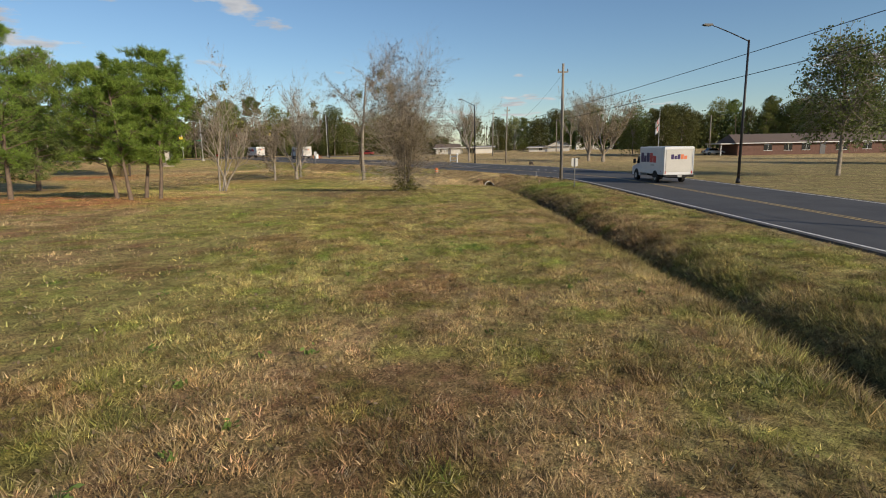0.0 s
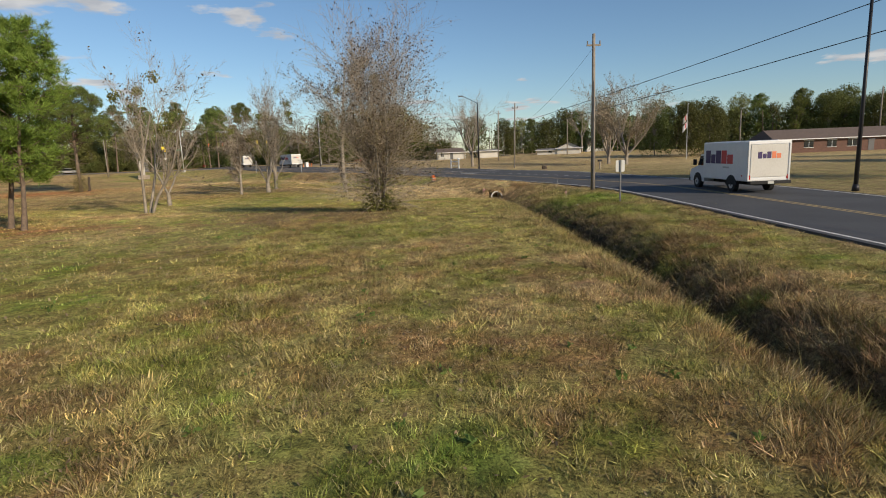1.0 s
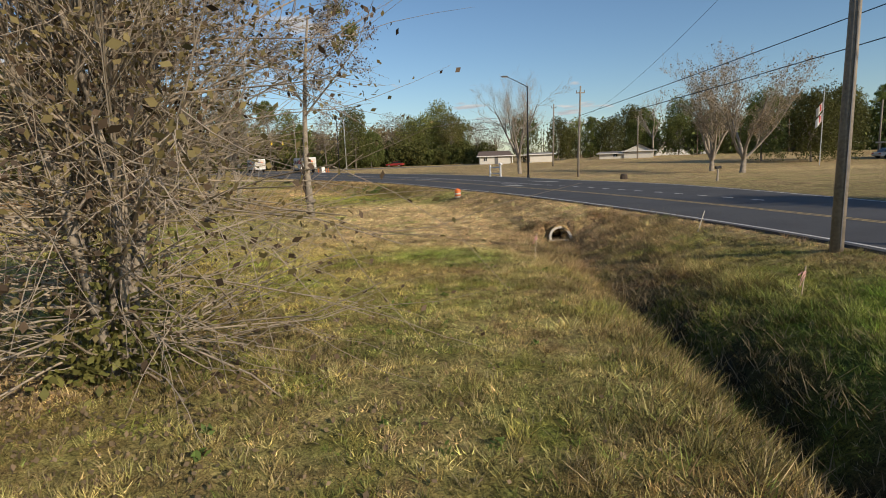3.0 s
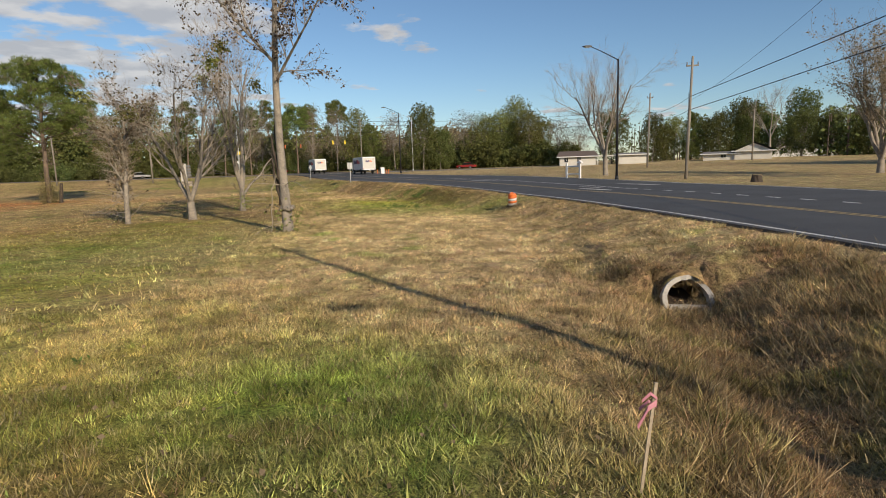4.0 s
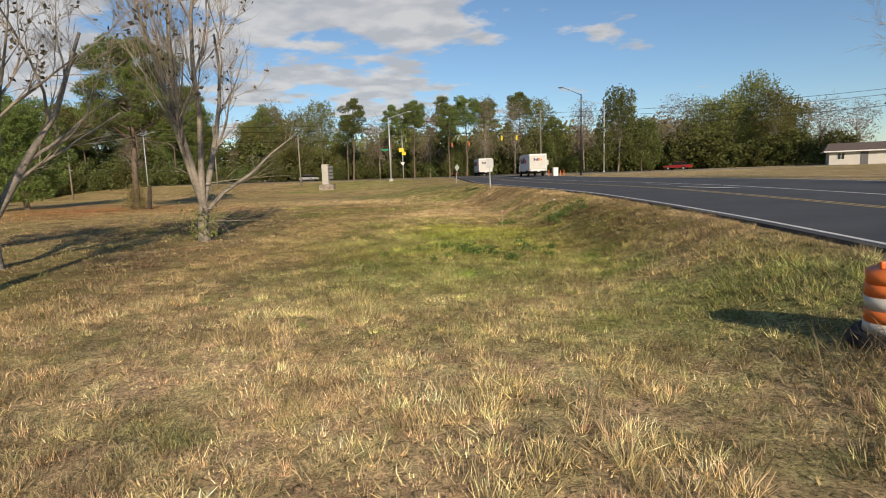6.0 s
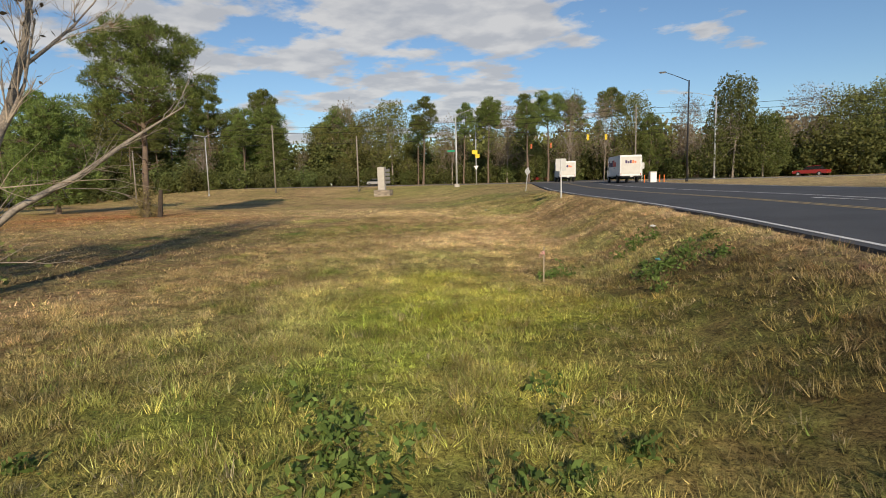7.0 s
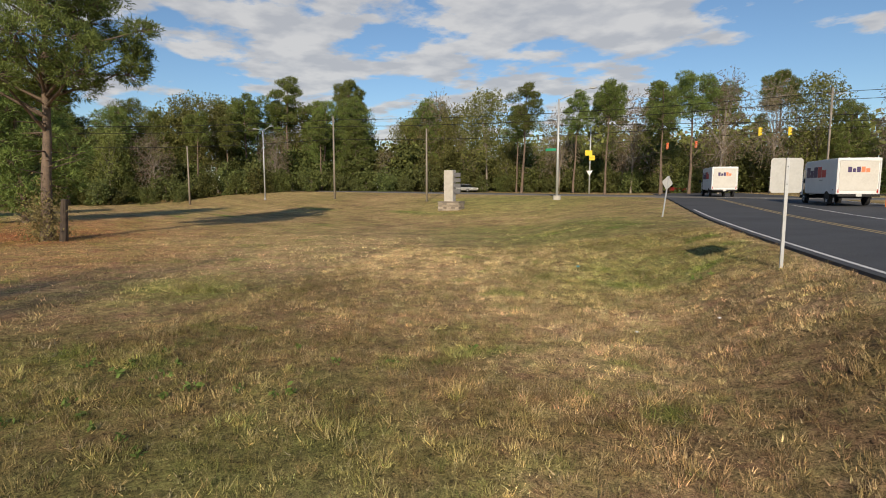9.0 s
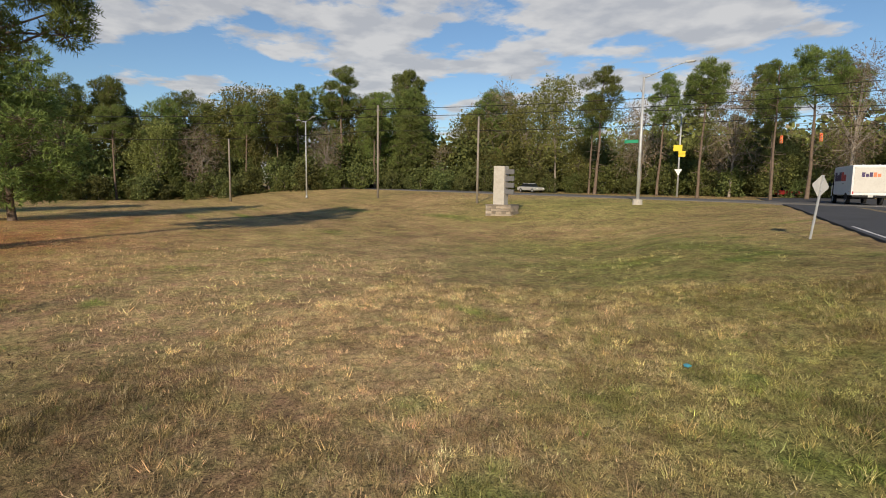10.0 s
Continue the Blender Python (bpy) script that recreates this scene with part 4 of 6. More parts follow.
for row in range(4):
    for side, length in ((0, 2.1), (1, 1.35), (2, 2.1), (3, 1.35)):
        u = -length / 2 + (0.1 if row % 2 else 0)
        while u < length / 2 - 0.1:
            s = new("stone", rng.choice(stone_meshes)); s.parent = mon
            off = 0.70 if side in (0, 2) else 1.08
            a = math.radians(90 * side)
            px, py = u + 0.2, -off - rng.uniform(0, 0.02)
            s.matrix_basis = Matrix.Translation((0.15, 0, 0.01 + row * 0.205)) @ Matrix.Rotation(a, 4, "Z") @ pose(px, py, 0.0, 0, 0, rng.uniform(-3, 3))
            u += 0.42

# ---- white sign frame across the road ----
fr = thing("sign_frame", (3.4, 101.7, gz(3.4, 101.7)), 142, "white two-post sign frame with a peaked cap on the lawn", "sign frame")
for s in (-0.75, 0.75):
    part("post", box(0.16, 0.16, 1.6, s, 0, -0.1, 0.01), "white", fr)
part("rail", box(1.5, 0.08, 0.14, 0, 0, 1.12, 0.01), "white", fr)
part("rail", box(1.5, 0.08, 0.10, 0, 0, 0.45, 0.01), "white", fr)
part("cap", prism([(-0.28, 1.5), (0.28, 1.5), (0, 1.72)], 0.3, shift=0), "white", fr).location = (-0.75, 0, 0)

ub = thing("utility_box", (-30.2, 143.5, gz(-30.2, 143.5)), 40, "white utility cabinet between orange marker posts", "utility box")
part("cabinet", box(0.7, 0.6, 1.25, 0, 0, 0, 0.04), "grubby_white", ub)
part("door_panel", box(0.55, 0.02, 1.0, 0, -0.31, 0.12, 0.005), "white", ub)
for s in (-0.9, 0.75, 1.25):
    mp = thing("marker_post", (-30.2 + s * 0.75, 143.5 + s * 0.6, gz(-30.2, 143.5)), 0, "orange marker post beside a utility cabinet", "marker post", "marker posts")
    part("post", rod((0, 0, -0.1), (0, 0, 0.9), 0.06, 0.05, 8), "drum_orange", mp)


# ---- delivery trucks ----
def wheel(t, x, y, r=0.39, w=0.24):
    s = 1 if y > 0 else -1
    wh = part("wheel", rod((x, y - w / 2, r), (x, y + w / 2, r), r, r, 22), "black", t, smooth=False)
    part("rim", rod((x, y + s * 0.02, r), (x, y + s * (w / 2 + 0.012), r), r * 0.58, r * 0.52, 16), "steel", wh, "steel rim")
    part("hub", rod((x, y + s * 0.1, r), (x, y + s * (w / 2 + 0.04), r), 0.07, 0.05, 8), "grey_trim", wh)


def delivery_truck(at, turn, label, length=7.0, height=2.75, width=2.2, floor=0.62, step_van=False):
    """Local +x is forward. A box body with a bonneted cab, or a step van with an upright front."""
    t = thing("delivery_truck", at, turn, label, "delivery truck", "delivery trucks")
    hw, rear_x = width / 2, -length / 2 + 1.55
    cab_x = length / 2 - (1.15 if step_van else 1.75)
    body_len = cab_x + length / 2
    cx = -length / 2 + body_len / 2
    body = box(body_len, width, height - floor, cx, 0, floor, 0.07)
    part("box_body", body, "white", t, "plain white box body")
    if step_van:
        o = [(cab_x - 0.02, floor - 0.1), (length / 2 - 0.05, floor - 0.1), (length / 2, floor + 0.75), (length / 2 - 0.35, floor + 0.95), (cab_x + 0.35, height - 0.12), (cab_x - 0.02, height - 0.05)]
    else:
        o = [(cab_x - 0.02, floor - 0.22), (length / 2 - 0.02, floor - 0.22), (length / 2 + 0.02, floor + 0.25), (length / 2 - 0.12, floor + 0.5), (length / 2 - 0.95, floor + 0.68),
             (cab_x + 0.42, floor + 1.36), (cab_x - 0.02, floor + 1.42)]
    part("cab", prism(o, width - 0.12), "white", t, "white cab with a short bonnet")
    if step_van:
        part("side_door", box(0.72, 0.03, 1.75, cab_x + 0.05, hw - 0.02, floor - 0.05, 0.01), "glass", t, "dark open side door")
        part("side_door", box(0.72, 0.03, 1.75, cab_x + 0.05, -hw + 0.02, floor - 0.05, 0.01), "glass", t, "dark open side door")
    else:
        for s in (-1, 1):
            part("side_window", prism([(cab_x + 0.06, floor + 0.74), (length / 2 - 1.0, floor + 0.74), (cab_x + 0.46, floor + 1.28), (cab_x + 0.06, floor + 1.30)], 0.02, shift=s * (hw - 0.055)), "glass", t, "dark side window")
    part("windscreen", prism([(length / 2 - 0.93, floor + 0.72), (length / 2 - 0.90, floor + 0.74), (cab_x + 0.5, floor + 1.32), (cab_x + 0.47, floor + 1.30)], width - 0.4) if not step_van else
         prism([(length / 2 - 0.33, floor + 0.98), (length / 2 - 0.30, floor + 1.0), (cab_x + 0.40, height - 0.25), (cab_x + 0.37, height - 0.27)], width - 0.3), "glass", t)
    for s in (-1, 1):
        mir = part("mirror", box(0.10, 0.20, 0.34, cab_x + 0.75, s * (hw + 0.14), floor + 0.75, 0.02), "black", t)
        part("mirror_arm", box(0.03, 0.22, 0.03, cab_x + 0.72, s * (hw + 0.02), floor + 0.85), "black", mir)
        wheel(t, length / 2 - 1.0, s * (hw - 0.14))
        wheel(t, rear_x, s * (hw - 0.13))
        for wx in (rear_x, length / 2 - 1.0):
            arch = [(wx + 0.52 * math.cos(a), 0.40 + 0.52 * math.sin(a)) for a in np.linspace(0, math.pi, 13)]
            part("wheel_arch", prism(arch, 0.05, shift=s * (hw - 0.02 if wx == rear_x else hw - 0.075)), "black", t, "dark wheel arch")
        # company marks as five plain blocks, on both sides
        u, big = cab_x - 0.30, body_len * 0.68
        for share, tall, mat in ((0.19, 0.72, "purple"), (0.17, 0.50, "purple"), (0.19, 0.72, "purple"), (0.19, 0.72, "red_vinyl"), (0.20, 0.50, "red_vinyl")):
            w = big * share
            part("side_mark", box(w - 0.06, 0.008, tall, u - w / 2, s * (hw + 0.003), height - 1.18), mat, t, "purple company mark block" if mat == "purple" else "red company mark block")
            u -= w
        part("small_mark", box(0.65, 0.008, 0.09, cab_x - 0.3 - big * 0.72, s * (hw + 0.003), height - 1.42), "sign_back", t, "small grey lettering bar")
        part("marker_lamp", box(0.09, 0.02, 0.06, -length / 2 + 0.5, s * (hw + 0.008), floor + 0.25), "red_lens", t)
        part("tail_lamp", box(0.03, 0.12, 0.22, -length / 2 - 0.012, s * (hw - 0.10), floor + 0.10, 0.01), "red_lens", t)
        part("corner_post", box(0.05, 0.09, height - floor - 0.05, -length / 2 - 0.012, s * (hw - 0.045), floor + 0.02, 0.01), "steel", t)
    part("rear_door", box(0.04, width - 0.28, height - floor - 0.42, -length / 2 - 0.012, 0, floor + 0.22, 0.01), "grubby_white", t, "cream roll-up rear door")
    part("rear_header", box(0.05, width - 0.04, 0.14, -length / 2 - 0.014, 0, height - 0.17, 0.01), "white", t)
    v = 0.62
    for w, tall, mat in ((0.25, 0.34, "purple"), (0.22, 0.24, "purple"), (0.25, 0.34, "purple"), (0.25, 0.34, "orange_vinyl"), (0.25, 0.24, "orange_vinyl")):
        part("rear_mark", box(0.01, w - 0.04, tall, -length / 2 - 0.036, v - w / 2, height - 0.90), mat, t, "dark company mark block" if mat == "purple" else "orange company mark block")
        v -= w
    part("rear_bumper", box(0.30, width - 0.1, 0.16, -length / 2 - 0.10, 0, floor - 0.14, 0.02), "black", t)
    part("number_plate", box(0.012, 0.30, 0.15, -length / 2 - 0.258, 0, floor - 0.13), "sign_back", t)
    part("underframe", box(length - 0.9, 0.9, 0.22, -0.1, 0, floor - 0.24), "black", t)
    part("front_bumper", box(0.16, width - 0.1, 0.22, length / 2 + 0.04, 0, 0.38, 0.03), "black", t)
    part("roof_rib", box(body_len - 0.3, 0.06, 0.03, cx, 0.5, height - 0.005), "white", t)
    part("roof_rib", box(body_len - 0.3, 0.06, 0.03, cx, -0.5, height - 0.005), "white", t)
    return t


delivery_truck((18.25, 45.2, road_z(18.25, 45.2) + 0.02), 91, "white delivery truck with a bonneted cab driving on the asphalt road", 6.5, 2.68)
delivery_truck((-34.6, 145.6, road_z(-34.6, 145.6) + 0.02), 128.5, "white delivery step van waiting near the crossing", 7.2, 3.0, 2.35, 0.72, True)
delivery_truck((-50.5, 159.0, road_z(-50.5, 159) + 0.02), 128.5, "white delivery step van at the head of the queue", 7.2, 3.0, 2.35, 0.72, True)


def parked_car(x, y, turn, mat, label, z=None):
    z = gz(x, y) if z is None else z
    t = thing("parked_car", (x, y, z), turn, label, "car", "parked cars")
    o = [(-2.2, 0.35), (2.2, 0.35), (2.25, 0.62), (2.05, 0.78), (1.0, 0.88), (-1.6, 0.92), (-2.2, 0.86), (-2.28, 0.6)]
    b = prism(o, 1.78)
    bmesh.ops.bevel(b, geom=list(b.edges), offset=0.05, segments=2, affect="EDGES")
    part("body", b, mat, t)
    part("cabin", prism([(1.0, 0.86), (0.3, 1.38), (-1.0, 1.42), (-1.75, 0.9)], 1.45), "glass", t, "dark windows")
    part("roof", prism([(0.32, 1.38), (0.25, 1.44), (-0.95, 1.47), (-1.02, 1.42)], 1.42), mat, t)
    for sx in (-1.35, 1.38):
        for sy in (-0.82, 0.82):
            wheel(t, sx, sy, 0.32, 0.2)
    for s in (-0.65, 0.65):
        part("headlight", box(0.05, 0.3, 0.14, 2.22, s, 0.6), "white", t)
        part("tail_lamp", box(0.05, 0.3, 0.14, -2.27, s, 0.68), "red_lens", t)


parked_car(-70.0, 181.0, 10, "red_paint", "red car passing the far side of the crossing")
parked_car(-22.3, 180.5, 170, "red_paint", "red car parked under trees")
parked_car(60.0, 122.0, 5, "white", "white car parked by the house across the road")
parked_car(66.0, 125.0, 40, "grey_trim", "dark pickup parked by the house across the road")
parked_car(-97.0, 160.5, 5, "sign_back", "silver car on the crossing road behind the field")


# ---- houses ----
def house(x, y, turn, length, depth, wall_h, roof_h, wall, roof, label, windows, z=None, flat_porch=0.0, hip=0.6):
    """Ranch house, long side along local x, front towards local -y."""
    z = gz(x, y) if z is None else z
    t = thing("house", (x, y, z), turn, label, "house", "houses")
    part("wall", box(length, depth, wall_h + 0.3, 0, 0, -0.3), wall, t)
    e = 0.6
    bm = bmesh.new()
    L, D = length / 2 + e, depth / 2 + e
    pts = [(-L, -D, wall_h), (L, -D, wall_h), (L, D, wall_h), (-L, D, wall_h), (-L + hip, 0, wall_h + roof_h), (L - hip, 0, wall_h + roof_h)]
    v = [bm.verts.new(p) for p in pts]
    lo = [bm.verts.new((p[0], p[1], wall_h - 0.14)) for p in pts[:4]]
    for f in ((v[0], v[1], v[5], v[4]), (v[2], v[3], v[4], v[5]), (v[1], v[2], v[5]), (v[3], v[0], v[4]), tuple(lo[::-1]))[:5 if hip else 2] + (() if hip else (tuple(lo[::-1]),)):
        bm.faces.new(f)
    for i in range(4):
        bm.faces.new((lo[i], lo[(i + 1) % 4], v[(i + 1) % 4], v[i]))
    bmesh.ops.recalc_face_normals(bm, faces=bm.faces)
    part("roof", bm, roof, t)
    if not hip:
        for s in (-1, 1):
            part("gable_wall", prism([(-depth / 2, wall_h - 0.02), (depth / 2, wall_h - 0.02), (0, wall_h + roof_h * depth / (depth + 1.2) - 0.02)], 0.2, "x", shift=s * (length / 2 - 0.1)), wall, t, "plain gable wall")
    part("fascia", box(2 * L + 0.02, 0.05, 0.16, 0, -D - 0.02, wall_h - 0.15), "white", t, "white eave board")
    for s in (-1, 1):
        part("gable_trim", box(0.05, 2 * D, 0.16, s * (L + 0.02), 0, wall_h - 0.15), "white", t)
    for u, w, hgt, sill in windows:
        wd = part("window" if sill > 0.2 else "door", box(w, 0.06, hgt, u, -depth / 2 - 0.02, sill), "glass" if sill > 0.2 else "grey_trim", t)
        part("frame", box(w + 0.16, 0.05, 0.09, u, -depth / 2 - 0.03, sill + hgt), "white", wd)
        part("sill", box(w + 0.16, 0.09, 0.07, u, -depth / 2 - 0.04, sill - 0.07), "white", wd)
        if sill > 0.2:
            part("mullion", box(0.05, 0.04, hgt, u, -depth / 2 - 0.06, sill), "white", wd)
    if flat_porch:
        part("carport_roof", box(flat_porch, depth * 0.9, 0.22, -L - flat_porch / 2 - 0.05, 0, wall_h - 0.25, 0.02), "grubby_white", t, "flat white carport roof")
        for s in (-1, 1):
            part("carport_post", box(0.14, 0.14, wall_h - 0.2, -L - flat_porch + 0.3, s * depth * 0.38, -0.1), "white", t)
    return t


W4 = [(-8, 1.6, 1.2, 1.0), (-4.5, 1.6, 1.2, 1.0), (-1.2, 1.0, 2.0, 0.05), (2.5, 2.2, 1.3, 0.9), (7.5, 1.6, 1.2, 1.0)]
house(80.5, 119.5, -4, 36, 9, 2.6, 1.8, "brick", "roof", "long brick ranch house with a low brown roof and a carport", W4 + [(-12, 1.6, 1.2, 1.0), (12, 1.6, 1.2, 1.0)], z=0.2, flat_porch=2.6)
house(3.4, 168, 3, 7.0, 7, 2.0, 1.1, "grubby_white", "roof", "low white house with a brown roof behind the bare tree", [(-2.2, 0.7, 0.8, 0.9), (0.3, 0.8, 1.75, 0.05)], z=0.85)
house(13.9, 168, 3, 5.2, 6, 2.1, 0.35, "grubby_white", "grey_roof", "low white garage with a flat roof and an open carport", [], z=0.8, flat_porch=3.6)
house(37.4, 172.5, 76, 13, 6.2, 2.1, 1.7, "grubby_white", "grey_roof", "pale hall with its gable end towards the road", [], z=0.75, hip=0.0)
house(31.2, 170.8, -13, 6.0, 6, 1.7, 0.4, "grubby_white", "grey_roof", "low pale wing of a hall with a flat roof", [(0.5, 0.9, 0.6, 0.9)], z=0.75)
house(-24, 207, 12, 16, 7, 2.6, 1.9, "brick", "roof", "brick house half hidden behind trees", [(-4, 1.4, 1.2, 1.0), (1, 0.9, 2.0, 0.05), (5, 1.4, 1.2, 1.0)])
house(-112, 182, 0, 14, 7, 2.6, 1.6, "white", "grey_roof", "white house half hidden in the woods", [(-4, 1.4, 1.2, 1.0), (2, 1.4, 1.2, 1.0)])
house(-63, 208, 20, 15, 7, 2.6, 1.7, "brick", "roof", "brick house behind the woods at the crossing", [(-4, 1.4, 1.2, 1.0), (2, 1.4, 1.2, 1.0)])
house(60, 215, -10, 14, 8, 2.7, 2.2, "white", "roof", "white house far across the lawns", [(-4, 1.4, 1.2, 1.0), (2, 1.4, 1.2, 1.0)])

# flagpole
fp = thing("flagpole", (42.6, 108.0, gz(42.6, 108)), 0, "white flagpole with two limp flags on a lawn", "flagpole")
part("pole", rod((0, 0, -0.2), (0, 0, 9.2), 0.06, 0.035, 8), "steel", fp)
for z0, mat in ((6.6, "grubby_white"), (5.3, "white")):
    bm = bmesh.new()
    rows = []
    for i in range(7):
        u = i / 6
        rows.append([bm.verts.new((-0.75 * u, 0.10 * math.sin(u * 7), z0 + 1.0 * w - 0.9 * u)) for w in (0, 0.33, 0.66, 1)])
    for a, b in zip(rows, rows[1:]):
        for j in range(3):
            bm.faces.new((a[j], b[j], b[j + 1], a[j + 1]))
    flag = part("flag", bm, mat, fp)
    bm = box(0.10, 0.26, 0.75, -0.36, 0.0, z0 - 0.2)
    part("stripe", bm, "red_vinyl", flag)
mb = thing("mailbox", (14.6, 78.8, gz(24, 70)), 0, "dark mailbox on a wooden post across the road", "mailbox", m=pose(20.8, 82.0, gz(20.8, 82), 0, 0, 20))
part("post", box(0.11, 0.11, 1.05, 0, 0, -0.1), "pole_wood", mb)
part("box", rod((-0.25, 0, 1.05), (0.25, 0, 1.05), 0.11, 0.11, 12), "black", mb)
sh = thing("tree_stump", (14.3, 93.0, gz(14.3, 93)), 0, "weathered tree stump on the lawn across the road", "tree stump", m=pose(15.5, 90.5, gz(15.5, 90.5), 0, 0, 0))
bm = rod((0, 0, -0.1), (0, 0, 0.45), 0.42, 0.30, 11)
for v in bm.verts:
    v.co += Vector((random.uniform(-0.05, 0.05), random.uniform(-0.05, 0.05), random.uniform(-0.08, 0.08)))
part("stump", bm, "rotten", sh)


# litter
def litter(x, y, s, mat, label):
    bm = bmesh.new()
    bmesh.ops.create_icosphere(bm, subdivisions=2, radius=s)
    rng = random.Random(int(abs(x) * 100))
    for v in bm.verts:
        v.co = Vector((v.co.x * 1.2, v.co.y, v.co.z * 0.5)) * rng.uniform(0.7, 1.25)
    t = thing("litter", (x, y, gz(x, y) + s * 0.3 + 0.05), rng.uniform(0, 360), label, "litter", "litter in the grass")
    part("scrap", bm, mat, t)


litter(-11.5, 99.3, 0.07, "white", "crumpled white paper in the grass")
litter(-9.9, 95.8, 0.06, "blue_plastic", "crumpled blue and white wrapper in the grass")
litter(-31.6, 116.6, 0.06, "blue_plastic", "small turquoise plastic scrap in the grass")
litter(-24.2, 112.6, 0.035, "white", "small white scrap in the grass")
litter(-25.0, 111.0, 0.03, "white", "small white scrap in the grass")
litter(8.5, 42.0, 0.07, "white", "small white scrap in the ditch")


# ---- trees ----
def tube_mesh(name, segs, sides_of):
    """All branch pieces of a tree as open tapered tubes."""
    vs, fs = [], []
    for p, q, r0, r1 in segs:
        d = (q - p)
        if d.length < 1e-5:
            continue
        d.normalize()
        a = d.orthogonal().normalized()
        b = d.cross(a)
        n = sides_of(r0)
        base = len(vs)
        for k in range(n):
            c, s = math.cos(2 * math.pi * k / n), math.sin(2 * math.pi * k / n)
            o = a * c + b * s
            vs.append(p + o * r0); vs.append(q + o * r1)
        for k in range(n):
            j = (k + 1) % n
            fs += [base + 2 * k, base + 2 * j, base + 2 * j + 1, base + 2 * k + 1]
    return bulk_mesh(name, np.array([tuple(v) for v in vs], np.float32), np.array(fs, np.int32), 4)


def grow(segs, tips, rng, p, d, length, r, level, levels, kids, spread, lift, wander, shrink=0.62, taper=0.55, clear=0):
    steps = 5 if level == 0 else (4 if level < levels else 3)
    step = length / steps
    rs = r
    for i in range(steps):
        d = (d + Vector((rng.gauss(0, wander), rng.gauss(0, wander), rng.gauss(0, wander) + lift))).normalized()
        q = p + d * step
        re = r * (1 - (1 - taper) * (i + 1) / steps)
        segs.append((p.copy(), q.copy(), rs, re))
        if level < levels and i >= (clear if level == 0 and clear else (1 if level else 2) - (1 if kids > 3 else 0)):
            for _ in range(max(1, round(kids / (steps - 1)) + (rng.random() < 0.4))):
                side = d.orthogonal().normalized()
                side.rotate(Matrix.Rotation(rng.uniform(0, 2 * math.pi), 3, d))
                a = rng.uniform(spread * 0.6, spread * 1.3)
                nd = (d * math.cos(a) + side * math.sin(a)).normalized()
                grow(segs, tips, rng, p.lerp(q, rng.random()), nd, length * shrink * rng.uniform(0.7, 1.15), max(re * 0.6, 0.006), level + 1, levels, kids, spread, lift, wander, shrink, taper)
        p, rs = q, re
    tips.append(p.copy())


def leaf_mesh(name, points, size, rng, per=1, jitter=0.0, long=1.6):
    """Small folded leaves scattered round points."""
    pts = np.repeat(np.array([tuple(p) for p in points], float), per, 0)
    n = len(pts)
    rs = np.random.RandomState(rng.randint(0, 10 ** 6))
    pts = pts + rs.normal(0, 1, (n, 3)) * jitter
    a = rs.normal(0, 1, (n, 3)); a /= np.linalg.norm(a, axis=1, keepdims=True)
    b = rs.normal(0, 1, (n, 3)); b -= a * (a * b).sum(1, keepdims=True); b /= np.linalg.norm(b, axis=1, keepdims=True)
    s = size * rs.uniform(0.6, 1.4, (n, 1))
    v = np.stack([pts - a * s * long / 2, pts + b * s / 2, pts + a * s * long / 2, pts - b * s / 2], 1).reshape(-1, 3)
    f = np.arange(4 * n, dtype=np.int32)
    return bulk_mesh(name, v, f, 4)


def needle_mesh(name, points, outs, rng, per, length, width):
    """Tufts of needles that fan out round a direction."""
    n = len(points) * per
    rs = np.random.RandomState(rng.randint(0, 10 ** 6))
    p = np.repeat(np.array([tuple(q) for q in points], float), per, 0)
    o = np.repeat(np.array([tuple(q) for q in outs], float), per, 0)
    d = o + rs.normal(0, 0.75, (n, 3)); d /= np.linalg.norm(d, axis=1, keepdims=True)
    w = rs.normal(0, 1, (n, 3)); w -= d * (d * w).sum(1, keepdims=True); w /= np.linalg.norm(w, axis=1, keepdims=True)
    ln = length * rs.uniform(0.6, 1.3, (n, 1))
    p = p + rs.normal(0, length * 0.25, (n, 3))
    v = np.stack([p - w * width / 2, p + w * width / 2, p + d * ln], 1).reshape(-1, 3)
    return bulk_mesh(name, v, np.arange(3 * n, dtype=np.int32), 3)


def sides(r):
    return 10 if r > 0.12 else 6 if r > 0.04 else 4 if r > 0.015 else 3


